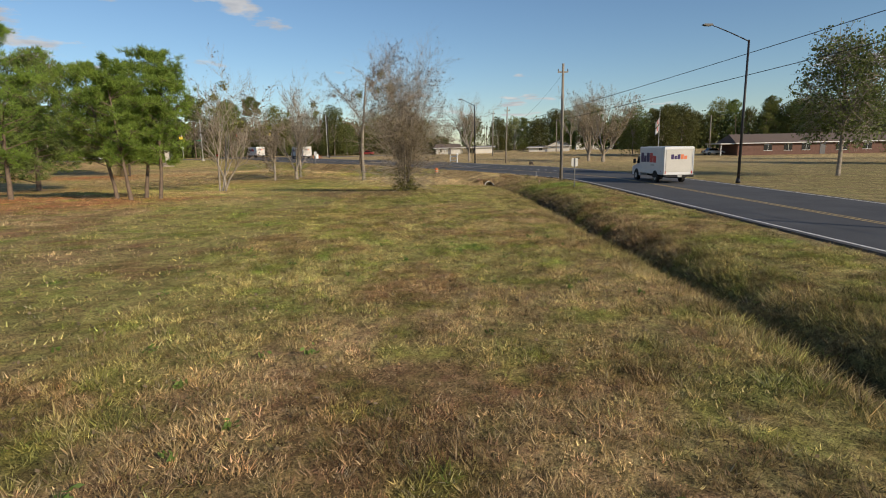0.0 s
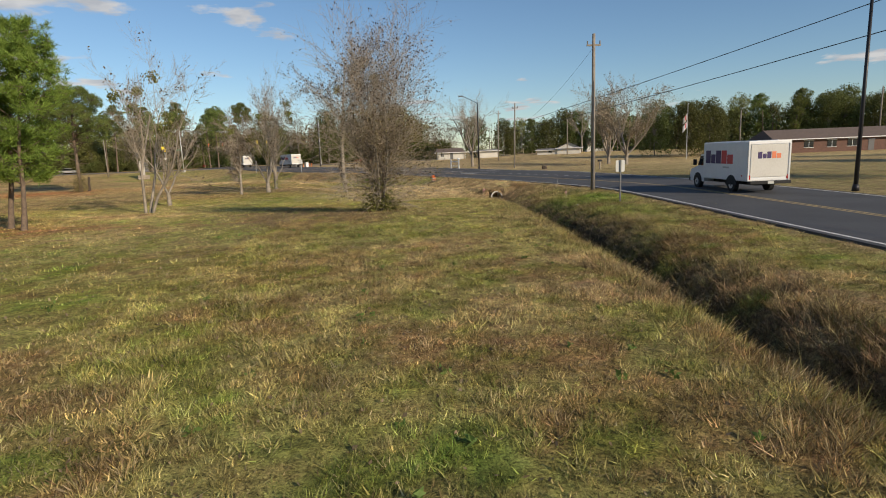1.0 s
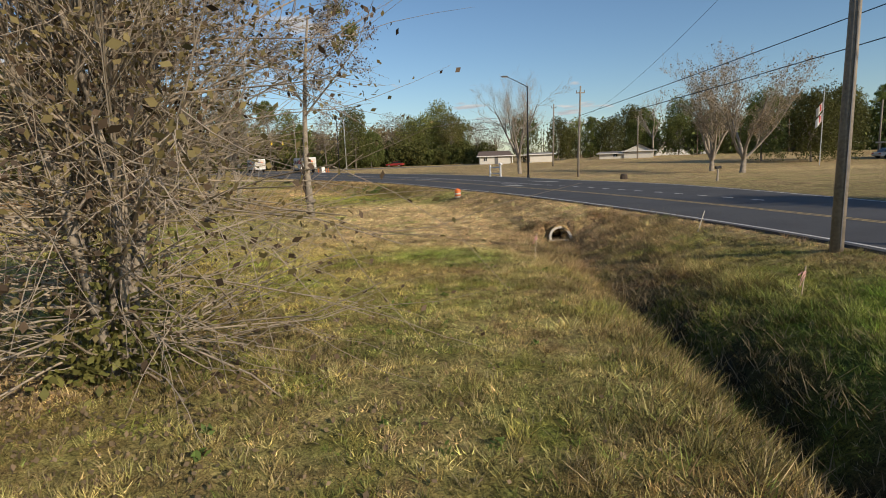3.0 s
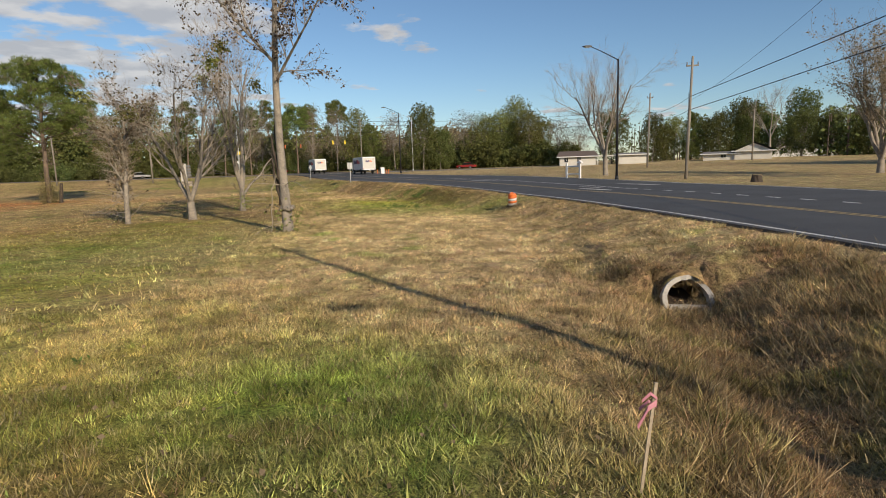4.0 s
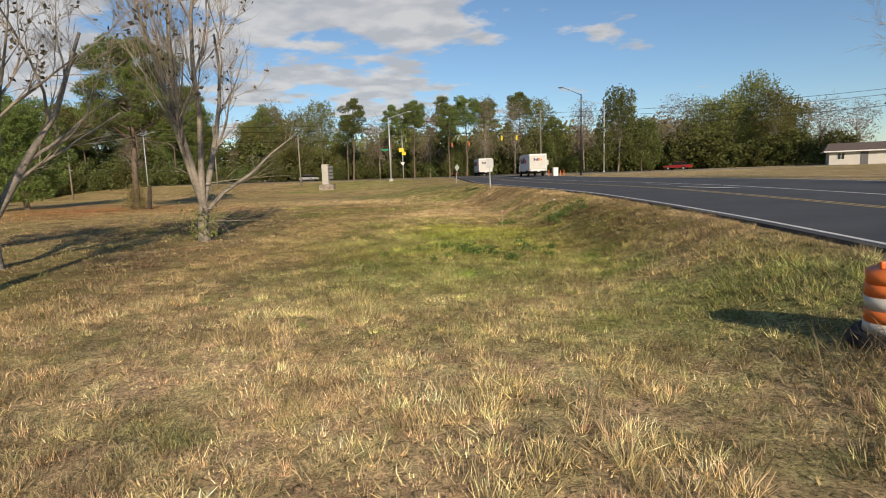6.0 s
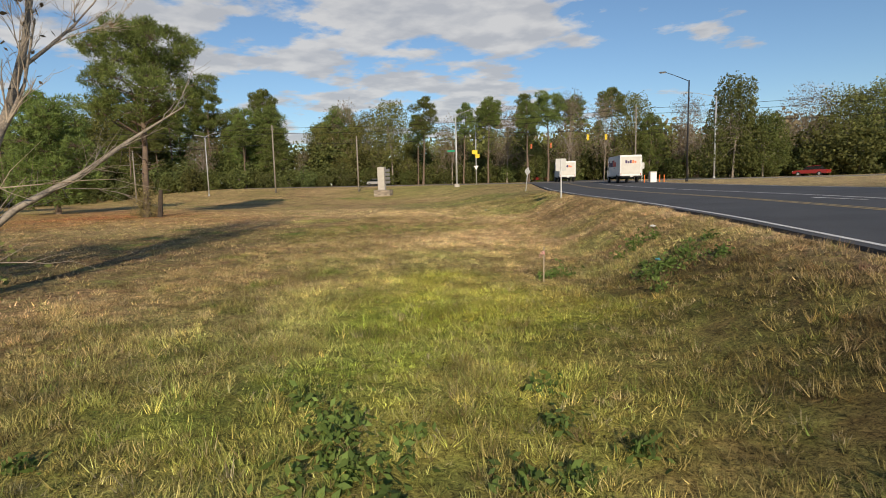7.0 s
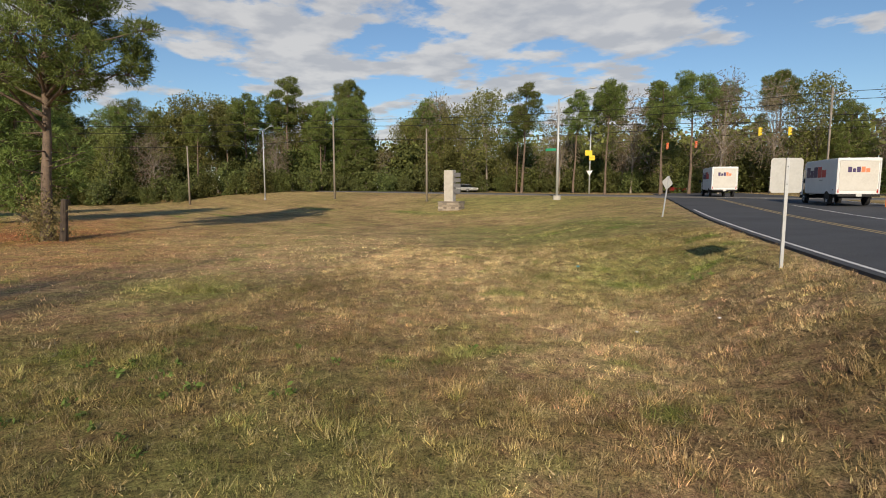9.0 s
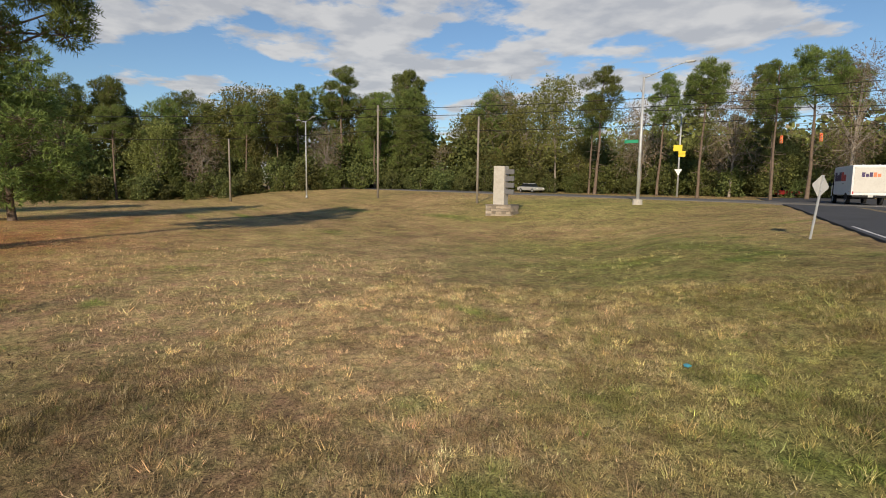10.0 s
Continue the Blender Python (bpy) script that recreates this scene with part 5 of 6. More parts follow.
def bare_tree(at, seed, height, stems, label, lean=0.18, levels=3, kids=5, spread=0.55, lift=0.05, leaves=0, trunk_r=0.16, base_tuft=0, mistletoe=0,
              low_twigs=0, fork=0.0, leaf_mat="dry_leaf", wander=0.11, shrink=0.55, leaf_size=0.10, group="bare trees in the field", clear=0, low_top=2.6, haze=0):
    rng = random.Random(seed)
    t = thing("tree", at, 0, label, "tree", group)
    segs, tips = [], []
    start = Vector((0, 0, -0.15))
    if fork:
        q = Vector((rng.uniform(-0.1, 0.1), rng.uniform(-0.1, 0.1), fork))
        segs.append((start, q * 0.08 + Vector((0, 0, 0.1)), trunk_r * 1.35, trunk_r * 1.12))
        segs.append((q * 0.08 + Vector((0, 0, 0.1)), q, trunk_r * 1.12, trunk_r * 0.95))
        start = q
    for k in range(stems):
        a = 2 * math.pi * k / stems + rng.uniform(-0.4, 0.4)
        ln = lean * rng.uniform(0.3, 1.5)
        d = Vector((math.cos(a) * ln, math.sin(a) * ln, 1)).normalized()
        r = trunk_r * (1 if stems == 1 else 0.62) * rng.uniform(0.8, 1.15)
        off = Vector((math.cos(a), math.sin(a), 0)) * (0.0 if fork else trunk_r * (0.0 if stems == 1 else 1.2))
        grow(segs, tips, rng, start + off, d, (height - max(fork, 0)) * rng.uniform(0.60, 0.76), r, 0, levels, kids, spread, lift, wander, shrink, 0.35, clear)
    for k in range(low_twigs):
        a, z0 = rng.uniform(0, 2 * math.pi), rng.uniform(0.15, low_top)
        d = Vector((math.cos(a), math.sin(a), rng.uniform(-0.1, 0.55))).normalized()
        grow(segs, tips, rng, Vector((math.cos(a) * 0.15, math.sin(a) * 0.15, z0)), d, rng.uniform(1.6, 4.2) * min(1.0, height / 9), 0.020, 1, 2, 4, 0.6, -0.02, 0.12, 0.5, 0.3)
    thick = [s for s in segs if s[2] > 0.035]
    thin = [s for s in segs if s[2] <= 0.035]
    part("trunk", tube_mesh("trunk", thick, sides), "bark", t, smooth=True)
    if thin:
        part("fine_branching", tube_mesh("fine_branching", thin, sides), "twig", t)
    if leaves:
        ends = [s[1] for s in thin if rng.random() < leaves]
        if ends:
            part("foliage", leaf_mesh("foliage", ends, leaf_size, rng, 2, 0.10), leaf_mat, t, "few curled dry leaves")
    if haze:
        ends = [s[1] for s in thin if s[1].z < height * 0.55 and rng.random() < haze]
        part("undergrowth", leaf_mesh("undergrowth", ends, 0.05, rng, 2, 0.10), "sprout", t, "withered olive-brown leaves low in the crown")
    if base_tuft:
        pts = [Vector((rng.gauss(0, 0.45), rng.gauss(0, 0.45), abs(rng.gauss(0.5, 0.55)))) for _ in range(base_tuft)]
        part("ivy", leaf_mesh("ivy", pts, 0.085, rng, 3, 0.12), "olive_leaf", t, "ivy and sprouts round the foot")
    if mistletoe:
        for k in range(mistletoe):
            c = rng.choice([p for p in tips if p.z > height * 0.55] or tips)
            pts = [c + Vector((rng.gauss(0, 0.22), rng.gauss(0, 0.22), rng.gauss(0, 0.20))) for _ in range(90)]
            part("mistletoe", leaf_mesh("mistletoe", pts, 0.11, rng, 2, 0.05), "olive_leaf", t, "dark clump of mistletoe")
    return t


def pine_tree(at, seed, height, crown_from, radius, label, trunks=1, needle="needle", tufts=7, per=14, length=0.30, trunk_r=0.2, whorls=16, group="pines", flat=0.35, width=0.02, lean=0.03, high=0.0):
    rng = random.Random(seed)
    t = thing("pine_tree", at, rng.uniform(0, 360), label, "pine tree", group)
    segs, limbs, pts, outs = [], [], [], []
    for k in range(trunks):
        segs = []
        a = 2 * math.pi * k / max(1, trunks) + 0.3
        base = Vector((math.cos(a), math.sin(a), 0)) * (0.0 if trunks == 1 else 0.9)
        h = height * rng.uniform(0.88, 1.0) if k else height
        p, n = base + Vector((0, 0, -0.2)), 9
        sway = Vector((rng.gauss(0, lean), rng.gauss(0, lean), 0)) + base * (0.12 if trunks > 1 else 0)
        axis = [p]
        for i in range(n):
            q = p + Vector((0, 0, (h + 0.2) / n)) + sway * (h / n) + Vector((rng.gauss(0, 0.03), rng.gauss(0, 0.03), 0))
            segs.append((p, q, trunk_r * (1 - 0.85 * i / n) * (1.2 if i == 0 else 1), trunk_r * (1 - 0.85 * (i + 1) / n)))
            axis.append(q); p = q
        part("trunk", tube_mesh("trunk", segs, sides), "pine_bark", t)

        def spot(z):
            u = min(max(z / h, 0), 0.999) * n
            return axis[int(u)].lerp(axis[int(u) + 1], u - int(u))
        for w in range(whorls):
            u = (w + rng.random()) / whorls
            z = crown_from * h + (1 - crown_from) * h * u
            reach = radius * (math.sin(math.pi * (0.16 + 0.80 * u ** (1 + high))) ** 0.7) * rng.uniform(0.55, 1.15) * (1 - 0.45 * high * (u < 0.4))
            for m in range(rng.choice((2, 3, 3, 4))):
                a2 = rng.uniform(0, 2 * math.pi)
                d = Vector((math.cos(a2), math.sin(a2), rng.uniform(-0.05, 0.55) + 0.5 * u)).normalized()
                s0 = spot(z)
                mid = s0 + d * reach * 0.55 + Vector((0, 0, rng.uniform(-0.1, 0.15) * reach))
                end = s0 + d * reach + Vector((0, 0, 0.12 * reach))
                r = max(0.02, trunk_r * 0.28 * (1 - 0.6 * u))
                limbs += [(s0, mid, r, r * 0.6), (mid, end, r * 0.6, r * 0.25)]
                for _ in range(tufts):
                    v = rng.random() ** 0.6
                    c = (mid.lerp(end, v) if rng.random() < 0.8 else s0.lerp(mid, 0.5 + 0.5 * v))
                    side = Vector((rng.gauss(0, 1), rng.gauss(0, 1), rng.gauss(0, flat)))
                    c2 = c + side * reach * 0.17
                    limbs.append((c, c2, 0.014, 0.008))
                    pts.append(c2); outs.append((side.normalized() * 0.6 + d * 0.5 + Vector((0, 0, 0.5))).normalized())
                    pts.append(c.lerp(c2, 0.55)); outs.append((side.normalized() + Vector((0, 0, 0.5))).normalized())
    part("branching", tube_mesh("branching", limbs, sides), "pine_bark", t)
    part("foliage", needle_mesh("foliage", pts, outs, rng, per, length, width), needle, t)
    return t


def broad_tree(at, seed, height, radius, label, mat="olive_leaf", lobes=14, per_lobe=70, size=0.32, trunk_r=0.2, crown_from=0.25, open_=0.25, group="trees of the woods", twiggy=False, name="tree"):
    rng = random.Random(seed)
    t = thing(name, at, rng.uniform(0, 360), label, name, group)
    segs, tips = [], []
    trunk_top = Vector((rng.gauss(0, 0.3), rng.gauss(0, 0.3), height * 0.55))
    segs += [(Vector((0, 0, -0.2)), trunk_top * 0.5, trunk_r, trunk_r * 0.75), (trunk_top * 0.5, trunk_top, trunk_r * 0.75, trunk_r * 0.5)]
    pts = []
    for k in range(lobes):
        u = (k + 0.5) / lobes
        a = k * 2.4 + rng.uniform(-0.5, 0.5)
        z = height * (crown_from + (1 - crown_from) * (u ** 0.85)) - height * 0.04
        dome = math.sqrt(max(0.05, 1 - (1.08 * u - 0.28) ** 2 * 1.25)) if u > 0.26 else 0.8 + 0.7 * u
        rr = radius * dome * rng.uniform(0.4, 1.0)
        c = Vector((math.cos(a) * rr * 0.75, math.sin(a) * rr * 0.75, z))
        s0 = trunk_top * rng.uniform(0.5, 1.0)
        m0 = s0.lerp(c, 0.5) + Vector((0, 0, 0.06 * height * rng.random()))
        segs += [(s0, m0, trunk_r * 0.35, trunk_r * 0.2), (m0, c, trunk_r * 0.2, trunk_r * 0.07)]
        lr = radius * rng.uniform(0.30, 0.52)
        for _ in range(per_lobe):
            v = Vector((rng.gauss(0, 1), rng.gauss(0, 1), rng.gauss(0, 0.72))).normalized() * lr * (rng.uniform(0.3, 1.0) ** 0.45)
            pts.append(c + v)
            if twiggy and rng.random() < 0.22:
                segs.append((c.lerp(c + v, 0.2), c + v * 1.25, 0.025, 0.010))
    part("trunk", tube_mesh("trunk", segs, sides), "bark", t)
    part("crown", leaf_mesh("crown", pts, size, rng, 3, size * 0.7, 1.3), mat, t)
    return t


def lobed_pine(at, seed, height, crown_from, radius, label, lobes=16, per_lobe=90, length=0.5, width=0.07, trunk_r=0.24, group="pines", needle="needle", droop=0.0, stubs=6, fat=1.0, reach_low=1.0):
    """Old pine: a bare trunk, crooked limbs and rounded cushions of needles."""
    rng = random.Random(seed)
    t = thing("pine_tree", at, rng.uniform(0, 360), label, "pine tree", group)
    segs, limbs, pts, outs = [], [], [], []
    p, n = Vector((0, 0, -0.2)), 9
    sway = Vector((rng.gauss(0, 0.025), rng.gauss(0, 0.025), 0))
    axis = [p]
    for i in range(n):
        q = p + Vector((0, 0, (height * 0.96 + 0.2) / n)) + sway * (height / n) + Vector((rng.gauss(0, 0.06), rng.gauss(0, 0.06), 0))
        segs.append((p, q, trunk_r * (1 - 0.8 * i / n) * (1.2 if i == 0 else 1), trunk_r * (1 - 0.8 * (i + 1) / n)))
        axis.append(q); p = q
    part("trunk", tube_mesh("trunk", segs, sides), "pine_bark", t, smooth=True)

    def spot(z):
        u = min(max(z / height, 0), 0.999) * n
        return axis[int(u)].lerp(axis[int(u) + 1], u - int(u))
    for k in range(lobes):
        u = ((k + rng.random()) / lobes) if k < lobes - 1 else 1.0
        z = height * (crown_from + (0.97 - crown_from) * u)
        dome = math.sqrt(max(0.02, 1 - (1.08 * u - 0.28) ** 2 * 1.3)) if u > 0.26 else 0.75 + 0.9 * u
        rr = radius * dome * rng.uniform(0.35, 1.0) * (reach_low if u < 0.35 else 1.0)
        a = k * 2.4 + rng.uniform(-0.6, 0.6)
        c0 = spot(z)
        c = c0 + Vector((math.cos(a) * rr * 0.8, math.sin(a) * rr * 0.8, -droop * rr))
        s0 = spot(z - rr * rng.uniform(0.15, 0.5))
        m0 = s0.lerp(c, 0.55) + Vector((rng.gauss(0, 0.12), rng.gauss(0, 0.12), rng.uniform(-0.05, 0.12) * rr))
        r = max(0.03, trunk_r * 0.32 * (1 - 0.6 * u))
        limbs += [(s0, m0, r, r * 0.65), (m0, c, r * 0.65, r * 0.3)]
        lr = radius * rng.uniform(0.26, 0.44) * fat * (1.1 - 0.25 * u)
        for _ in range(per_lobe):
            v = Vector((rng.gauss(0, 1), rng.gauss(0, 1), rng.gauss(0, 1))).normalized()
            w = Vector((v.x * 1.1, v.y * 1.1, v.z * 0.62 + 0.1)) * lr * (rng.uniform(0.25, 1.0) ** 0.4) * (1 + 0.3 * math.sin(5 * a + 4 * v.x) * v.y)
            pts.append(c + w)
            outs.append((v * 0.8 + Vector((0, 0, 0.35))).normalized())
            if rng.random() < 0.12:
                limbs.append((c.lerp(c + w, 0.1), c + w, 0.03, 0.012))
    for k in range(stubs):
        z = height * rng.uniform(0.2, max(0.25, crown_from))
        a = rng.uniform(0, 2 * math.pi)
        s0 = spot(z)
        limbs.append((s0, s0 + Vector((math.cos(a), math.sin(a), rng.uniform(-0.2, 0.4))) * rng.uniform(0.6, 2.2), 0.045, 0.012))
    part("branching", tube_mesh("branching", limbs, sides), "pine_bark", t)
    part("foliage", needle_mesh("foliage", pts, outs, rng, 7, length, width), needle, t)
    return t


# trees in the field
bare_tree((-1.9, 42.9, gz(-1.9, 42.9)), 11, 9.4, 11, "many-stemmed bare tree with a few dry leaves and low twigs", 0.19, 3, 5, 0.66, 0.045, 0.15, 0.115, 520, 0, 170, wander=0.08, leaf_size=0.058, low_top=4.6, haze=0.34)
bare_tree((-19.1, 51.8, gz(-19.1, 51.8)), 12, 10.6, 3, "bare pale tree with three stems and clumps of mistletoe", 0.30, 4, 4, 0.50, 0.06, 0.02, 0.17, 0, 7)
bare_tree((-22.9, 62.5, gz(-22.9, 62.5)), 13, 8.5, 2, "bare grey tree with a low fork", 0.38, 4, 4, 0.6, 0.05, 0.02, 0.17, 0, 2, fork=1.0)
rotten_tree = bare_tree((-8.8, 71.6, gz(-8.8, 71.6)), 14, 18.5, 1, "tall pale tree with a split rotten trunk and dry leaves above", 0.02, 4, 5, 0.75, 0.03, 0.20, 0.22, 60, 5, 4, fork=1.9, leaf_size=0.075, clear=2, shrink=0.46, wander=0.06)
segs, rng = [], random.Random(8)
for x0, top, r in ((-0.30, 4.1, 0.15), (-0.38, 3.2, 0.12), (-0.22, 5.0, 0.08)):
    p = Vector((x0 * 0.6, -0.05, 1.2))
    for i in range(6):
        q = Vector((x0 * (0.7 + 0.14 * i) + rng.gauss(0, 0.04), -0.05 + rng.gauss(0, 0.05), 1.2 + (top - 1.2) * (i + 1) / 6))
        segs.append((p, q, r * (1 - 0.12 * i), r * (1 - 0.12 * (i + 1)))); p = q
    for _ in range(4):
        segs.append((p, p + Vector((rng.gauss(0, 0.06), rng.gauss(0, 0.06), rng.uniform(0.1, 0.35))), r * 0.25, 0.01))
part("broken_stem", tube_mesh("broken_stem", segs, sides), "rotten", rotten_tree, "dark rotten broken stem")
segs = []
for a in np.linspace(0, 2 * math.pi, 13)[:-1]:
    b = a + 2 * math.pi / 12
    segs.append((Vector((math.cos(a) * 0.26, math.sin(a) * 0.26, 1.05 + 0.05 * math.sin(3 * a))), Vector((math.cos(b) * 0.26, math.sin(b) * 0.26, 1.05 + 0.05 * math.sin(3 * b))), 0.11, 0.11))
part("burl", tube_mesh("burl", segs, sides), "bark", rotten_tree, "swollen knotty ring")
segs, p = [], Vector((-0.25, -0.35, 2.5))
for i in range(8):
    q = p + Vector((rng.gauss(-0.03, 0.06), rng.gauss(-0.02, 0.05), -0.31)); segs.append((p, q, 0.022, 0.02)); p = q
part("vine", tube_mesh("vine", segs, sides), "twig", rotten_tree, "dangling pale vine")
bare_tree((-21.2, 75.6, gz(-21.2, 75.6)), 15, 10.6, 1, "slender bare tree with fine reddish twigs", 0.06, 3, 12, 0.85, 0.02, 0.04, 0.15, 20, 0, 10, wander=0.04, shrink=0.38, leaf_mat="brown_leaf")
bare_tree((-19.0, 78.3, gz(-19.0, 78.3)), 16, 10.2, 4, "bare vase-shaped tree forking near the ground", 0.5, 4, 4, 0.55, 0.05, 0.03, 0.22, 0, 4, fork=1.1)
limb_tree = bare_tree((-20.2, 85.4, gz(-20.2, 85.4)), 17, 13.6, 4, "tall bare pale tree with a long low limb and sprouts", 0.2, 4, 4, 0.45, 0.07, 0.02, 0.20, 90, 2, 6, fork=1.4)
segs, tips, rng = [], [], random.Random(3)
p = Vector((0, 0, 1.0))
for q, r0, r1 in ((Vector((0.1, 1.0, 1.9)), 0.10, 0.08), (Vector((0.3, 2.2, 2.6)), 0.08, 0.06), (Vector((0.2, 3.3, 3.4)), 0.06, 0.045), (Vector((0.4, 4.6, 4.3)), 0.045, 0.015)):
    segs.append((p, q, r0, r1))
    for _ in range(3):
        grow(segs, tips, rng, p.lerp(q, rng.random()), Vector((rng.gauss(0, 0.5), 0.6, rng.uniform(0.1, 0.8))).normalized(), rng.uniform(0.8, 1.8), 0.016, 2, 3, 3, 0.6, 0.02, 0.12)
    p = q
part("low_limb", tube_mesh("low_limb", segs, sides), "bark", limb_tree, "long pale low limb")
bare_tree((6.5, 107.5, gz(6.5, 107.5)), 18, 12.2, 5, "large bare tree with spreading limbs on the lawn", 0.42, 4, 4, 0.55, 0.04, 0.0, 0.24, 0, 0, fork=1.8, group="bare trees on the lawns")
bare_tree((27.6, 101.5, gz(27.6, 101.5)), 19, 11.4, 5, "bare spreading tree with brown remains of leaves on the lawn", 0.50, 4, 4, 0.5, 0.04, 0.10, 0.24, fork=1.1, leaf_mat="brown_leaf", group="bare trees on the lawns")
bare_tree((28.4, 95.5, gz(28.4, 95.5)), 20, 11.0, 4, "bare spreading tree with brown remains of leaves on the lawn", 0.55, 4, 4, 0.5, 0.04, 0.12, 0.26, fork=1.3, leaf_mat="brown_leaf", group="bare trees on the lawns")
bare_tree((43.0, 181.0, gz(43, 181)), 21, 14.5, 3, "tall bare tree rising out of dark woods", 0.35, 4, 4, 0.5, 0.05, 0.0, 0.24, fork=4.0, group="bare trees on the lawns")
broad_tree((34.5, 48.0, gz(34.5, 48.0)), 22, 11.2, 4.2, "leafy dark green tree beside the road", "shrub", 34, 110, 0.15, 0.18, 0.34, group="trees on the lawns", twiggy=True)

pine_tree((-21.2, 40.6, gz(-21.2, 40.6)), 31, 9.6, 0.24, 3.2, "bushy young pine with bright green needles", 2, "young_needle", 13, 22, 0.30, 0.14, 15, "young pines in the field", 0.5, 0.032)
pine_tree((-19.3, 38.9, gz(-19.3, 38.9)), 32, 8.6, 0.26, 2.8, "bushy young pine with bright green needles", 2, "young_needle", 13, 22, 0.30, 0.13, 14, "young pines in the field", 0.5, 0.032)
pine_tree((-30.5, 41.5, gz(-30.5, 41.5)), 33, 11.5, 0.2, 3.8, "bushy young pine with bright green needles", 1, "young_needle", 14, 22, 0.32, 0.17, 18, "young pines in the field", 0.5, 0.032)
lobed_pine((-43.0, 62.0, gz(-43, 62)), 34, 15.5, 0.14, 4.8, "full rounded pine on bare red soil", 42, 140, 0.38, 0.07, 0.24, "young pines in the field", droop=0.08, fat=0.85)
tall = lobed_pine((-55.6, 100.8, gz(-55.6, 100.8)), 35, 17.0, 0.50, 6.4, "tall pine with an open lumpy crown and sprouts at its foot", 58, 160, 0.30, 0.05, 0.30, "tall pines", droop=0.0, stubs=22, fat=0.46, reach_low=1.0)
part("broken_stub", rod((-0.9, -0.5, -0.2), (-1.15, -0.6, 2.3), 0.22, 0.16, 9), "rotten", tall, "broken grey stub beside the trunk")
rng = random.Random(12)
pts = [Vector((rng.gauss(0, 0.5), rng.gauss(0, 0.5), abs(rng.gauss(0.9, 1.1)))) for _ in range(900)]
part("undergrowth", leaf_mesh("undergrowth", pts, 0.055, rng, 4, 0.15, 2.6), "sprout", tall, "brushy olive sprouts round the foot")
lobed_pine((-77.0, 99.0, gz(-77, 99)), 37, 13.5, 0.15, 5.5, "tall full pine on bare red soil", 40, 120, 0.40, 0.085, 0.28, "tall pines", droop=0.15, fat=0.85)
lobed_pine((-80.0, 82.0, gz(-80, 82)), 38, 17.0, 0.2, 5.0, "full pine at the edge of bare soil", 38, 120, 0.40, 0.085, 0.22, "tall pines", droop=0.15, fat=0.85)

# kinds of woodland tree, each built once and repeated
KINDS = {}
for k in range(4):
    KINDS["pine", k] = lobed_pine((-92 + 9 * k, 192 + 4 * k, 1.2), 50 + k, 20 + 1.5 * (k % 2), 0.58 + 0.04 * k, 4.0, "tall woodland pine with a bare trunk and a high rounded crown", 15 + 2 * k, 150, 0.42, 0.06, 0.24, "tall pines of the woods", fat=0.80, stubs=12)
for k in range(3):
    KINDS["full", k] = lobed_pine((-150 - 14 * k, 166 + 3 * k, 1.5), 60 + k, 16.5 + k, 0.10, 4.9, "full woodland pine with foliage nearly to the ground", 46, 120, 0.42, 0.06, 0.22, "pines of the woods", droop=0.1, stubs=6, fat=0.72)
for k in range(4):
    KINDS["olive", k] = broad_tree((-128 + 10 * k, 172 - 2 * k, 1.3), 70 + k, 14 + 1.3 * k, 5.4, "olive-green leafy tree of the woods", "olive_leaf", 32, 120, 0.20)
for k in range(2):
    KINDS["dark", k] = broad_tree((40 + 14 * k, 190 + 6 * k, 1.2), 80 + k, 13 + 2 * k, 5.0, "dense dark evergreen tree behind houses", "dark_leaf", 30, 130, 0.22, crown_from=0.12)
for k in range(3):
    KINDS["brown", k] = broad_tree((-84 + 12 * k, 170 + 3 * k, 1.1), 90 + k, 13 + 1.5 * k, 4.6, "half-bare woodland tree with brown leaves", "brown_leaf", 24, 60, 0.13, 0.18, 0.3, twiggy=True)
KINDS["bush", 0] = broad_tree((-100, 165, 1.1), 97, 3.6, 2.6, "green shrub at the edge of the woods", "shrub", 9, 70, 0.22, 0.05, 0.02, group="shrubs of the woods", name="shrub")
KINDS["bush", 1] = broad_tree((-112, 163, 1.2), 98, 4.2, 3.0, "dark shrub at the edge of the woods", "dark_leaf", 9, 70, 0.24, 0.05, 0.02, group="shrubs of the woods", name="shrub")


def plant(kind, k, x, y, scale=1.0, rng=random):
    src = KINDS[kind, k]
    c = copy_thing(src, pose(x, y, gz(x, y) - 0.05, 0, 0, rng.uniform(0, 360)))
    c.scale = (scale * rng.uniform(0.9, 1.1), scale * rng.uniform(0.9, 1.1), scale)


wood = random.Random(77)
# woods behind the crossing road and round the west of the field
WOODS = [Vector(p) for p in ((-62, 180), (-92, 164), (-113, 147), (-124, 122), (-127, 80), (-124, 30), (-112, -20), (-90, -70))]


def wood_line(back, step, pick, lo, hi, low_east=1.0):
    for a, b in zip(WOODS, WOODS[1:]):
        d = (b - a).normalized()
        out = Vector((d.y, -d.x))
        s = 0.0
        while s < (b - a).length:
            p = a + d * s + out * (back + wood.uniform(-2.5, 2.5))
            kind = pick(p)
            n = {"pine": 4, "full": 3, "olive": 4, "brown": 3, "bush": 2}[kind]
            plant(kind, wood.randrange(n), p.x, p.y, wood.uniform(lo, hi) * (low_east if east(p) else 1.0), wood)
            s += step * wood.uniform(0.75, 1.25)


def east(p):
    return p.x > -118 and p.y > 130


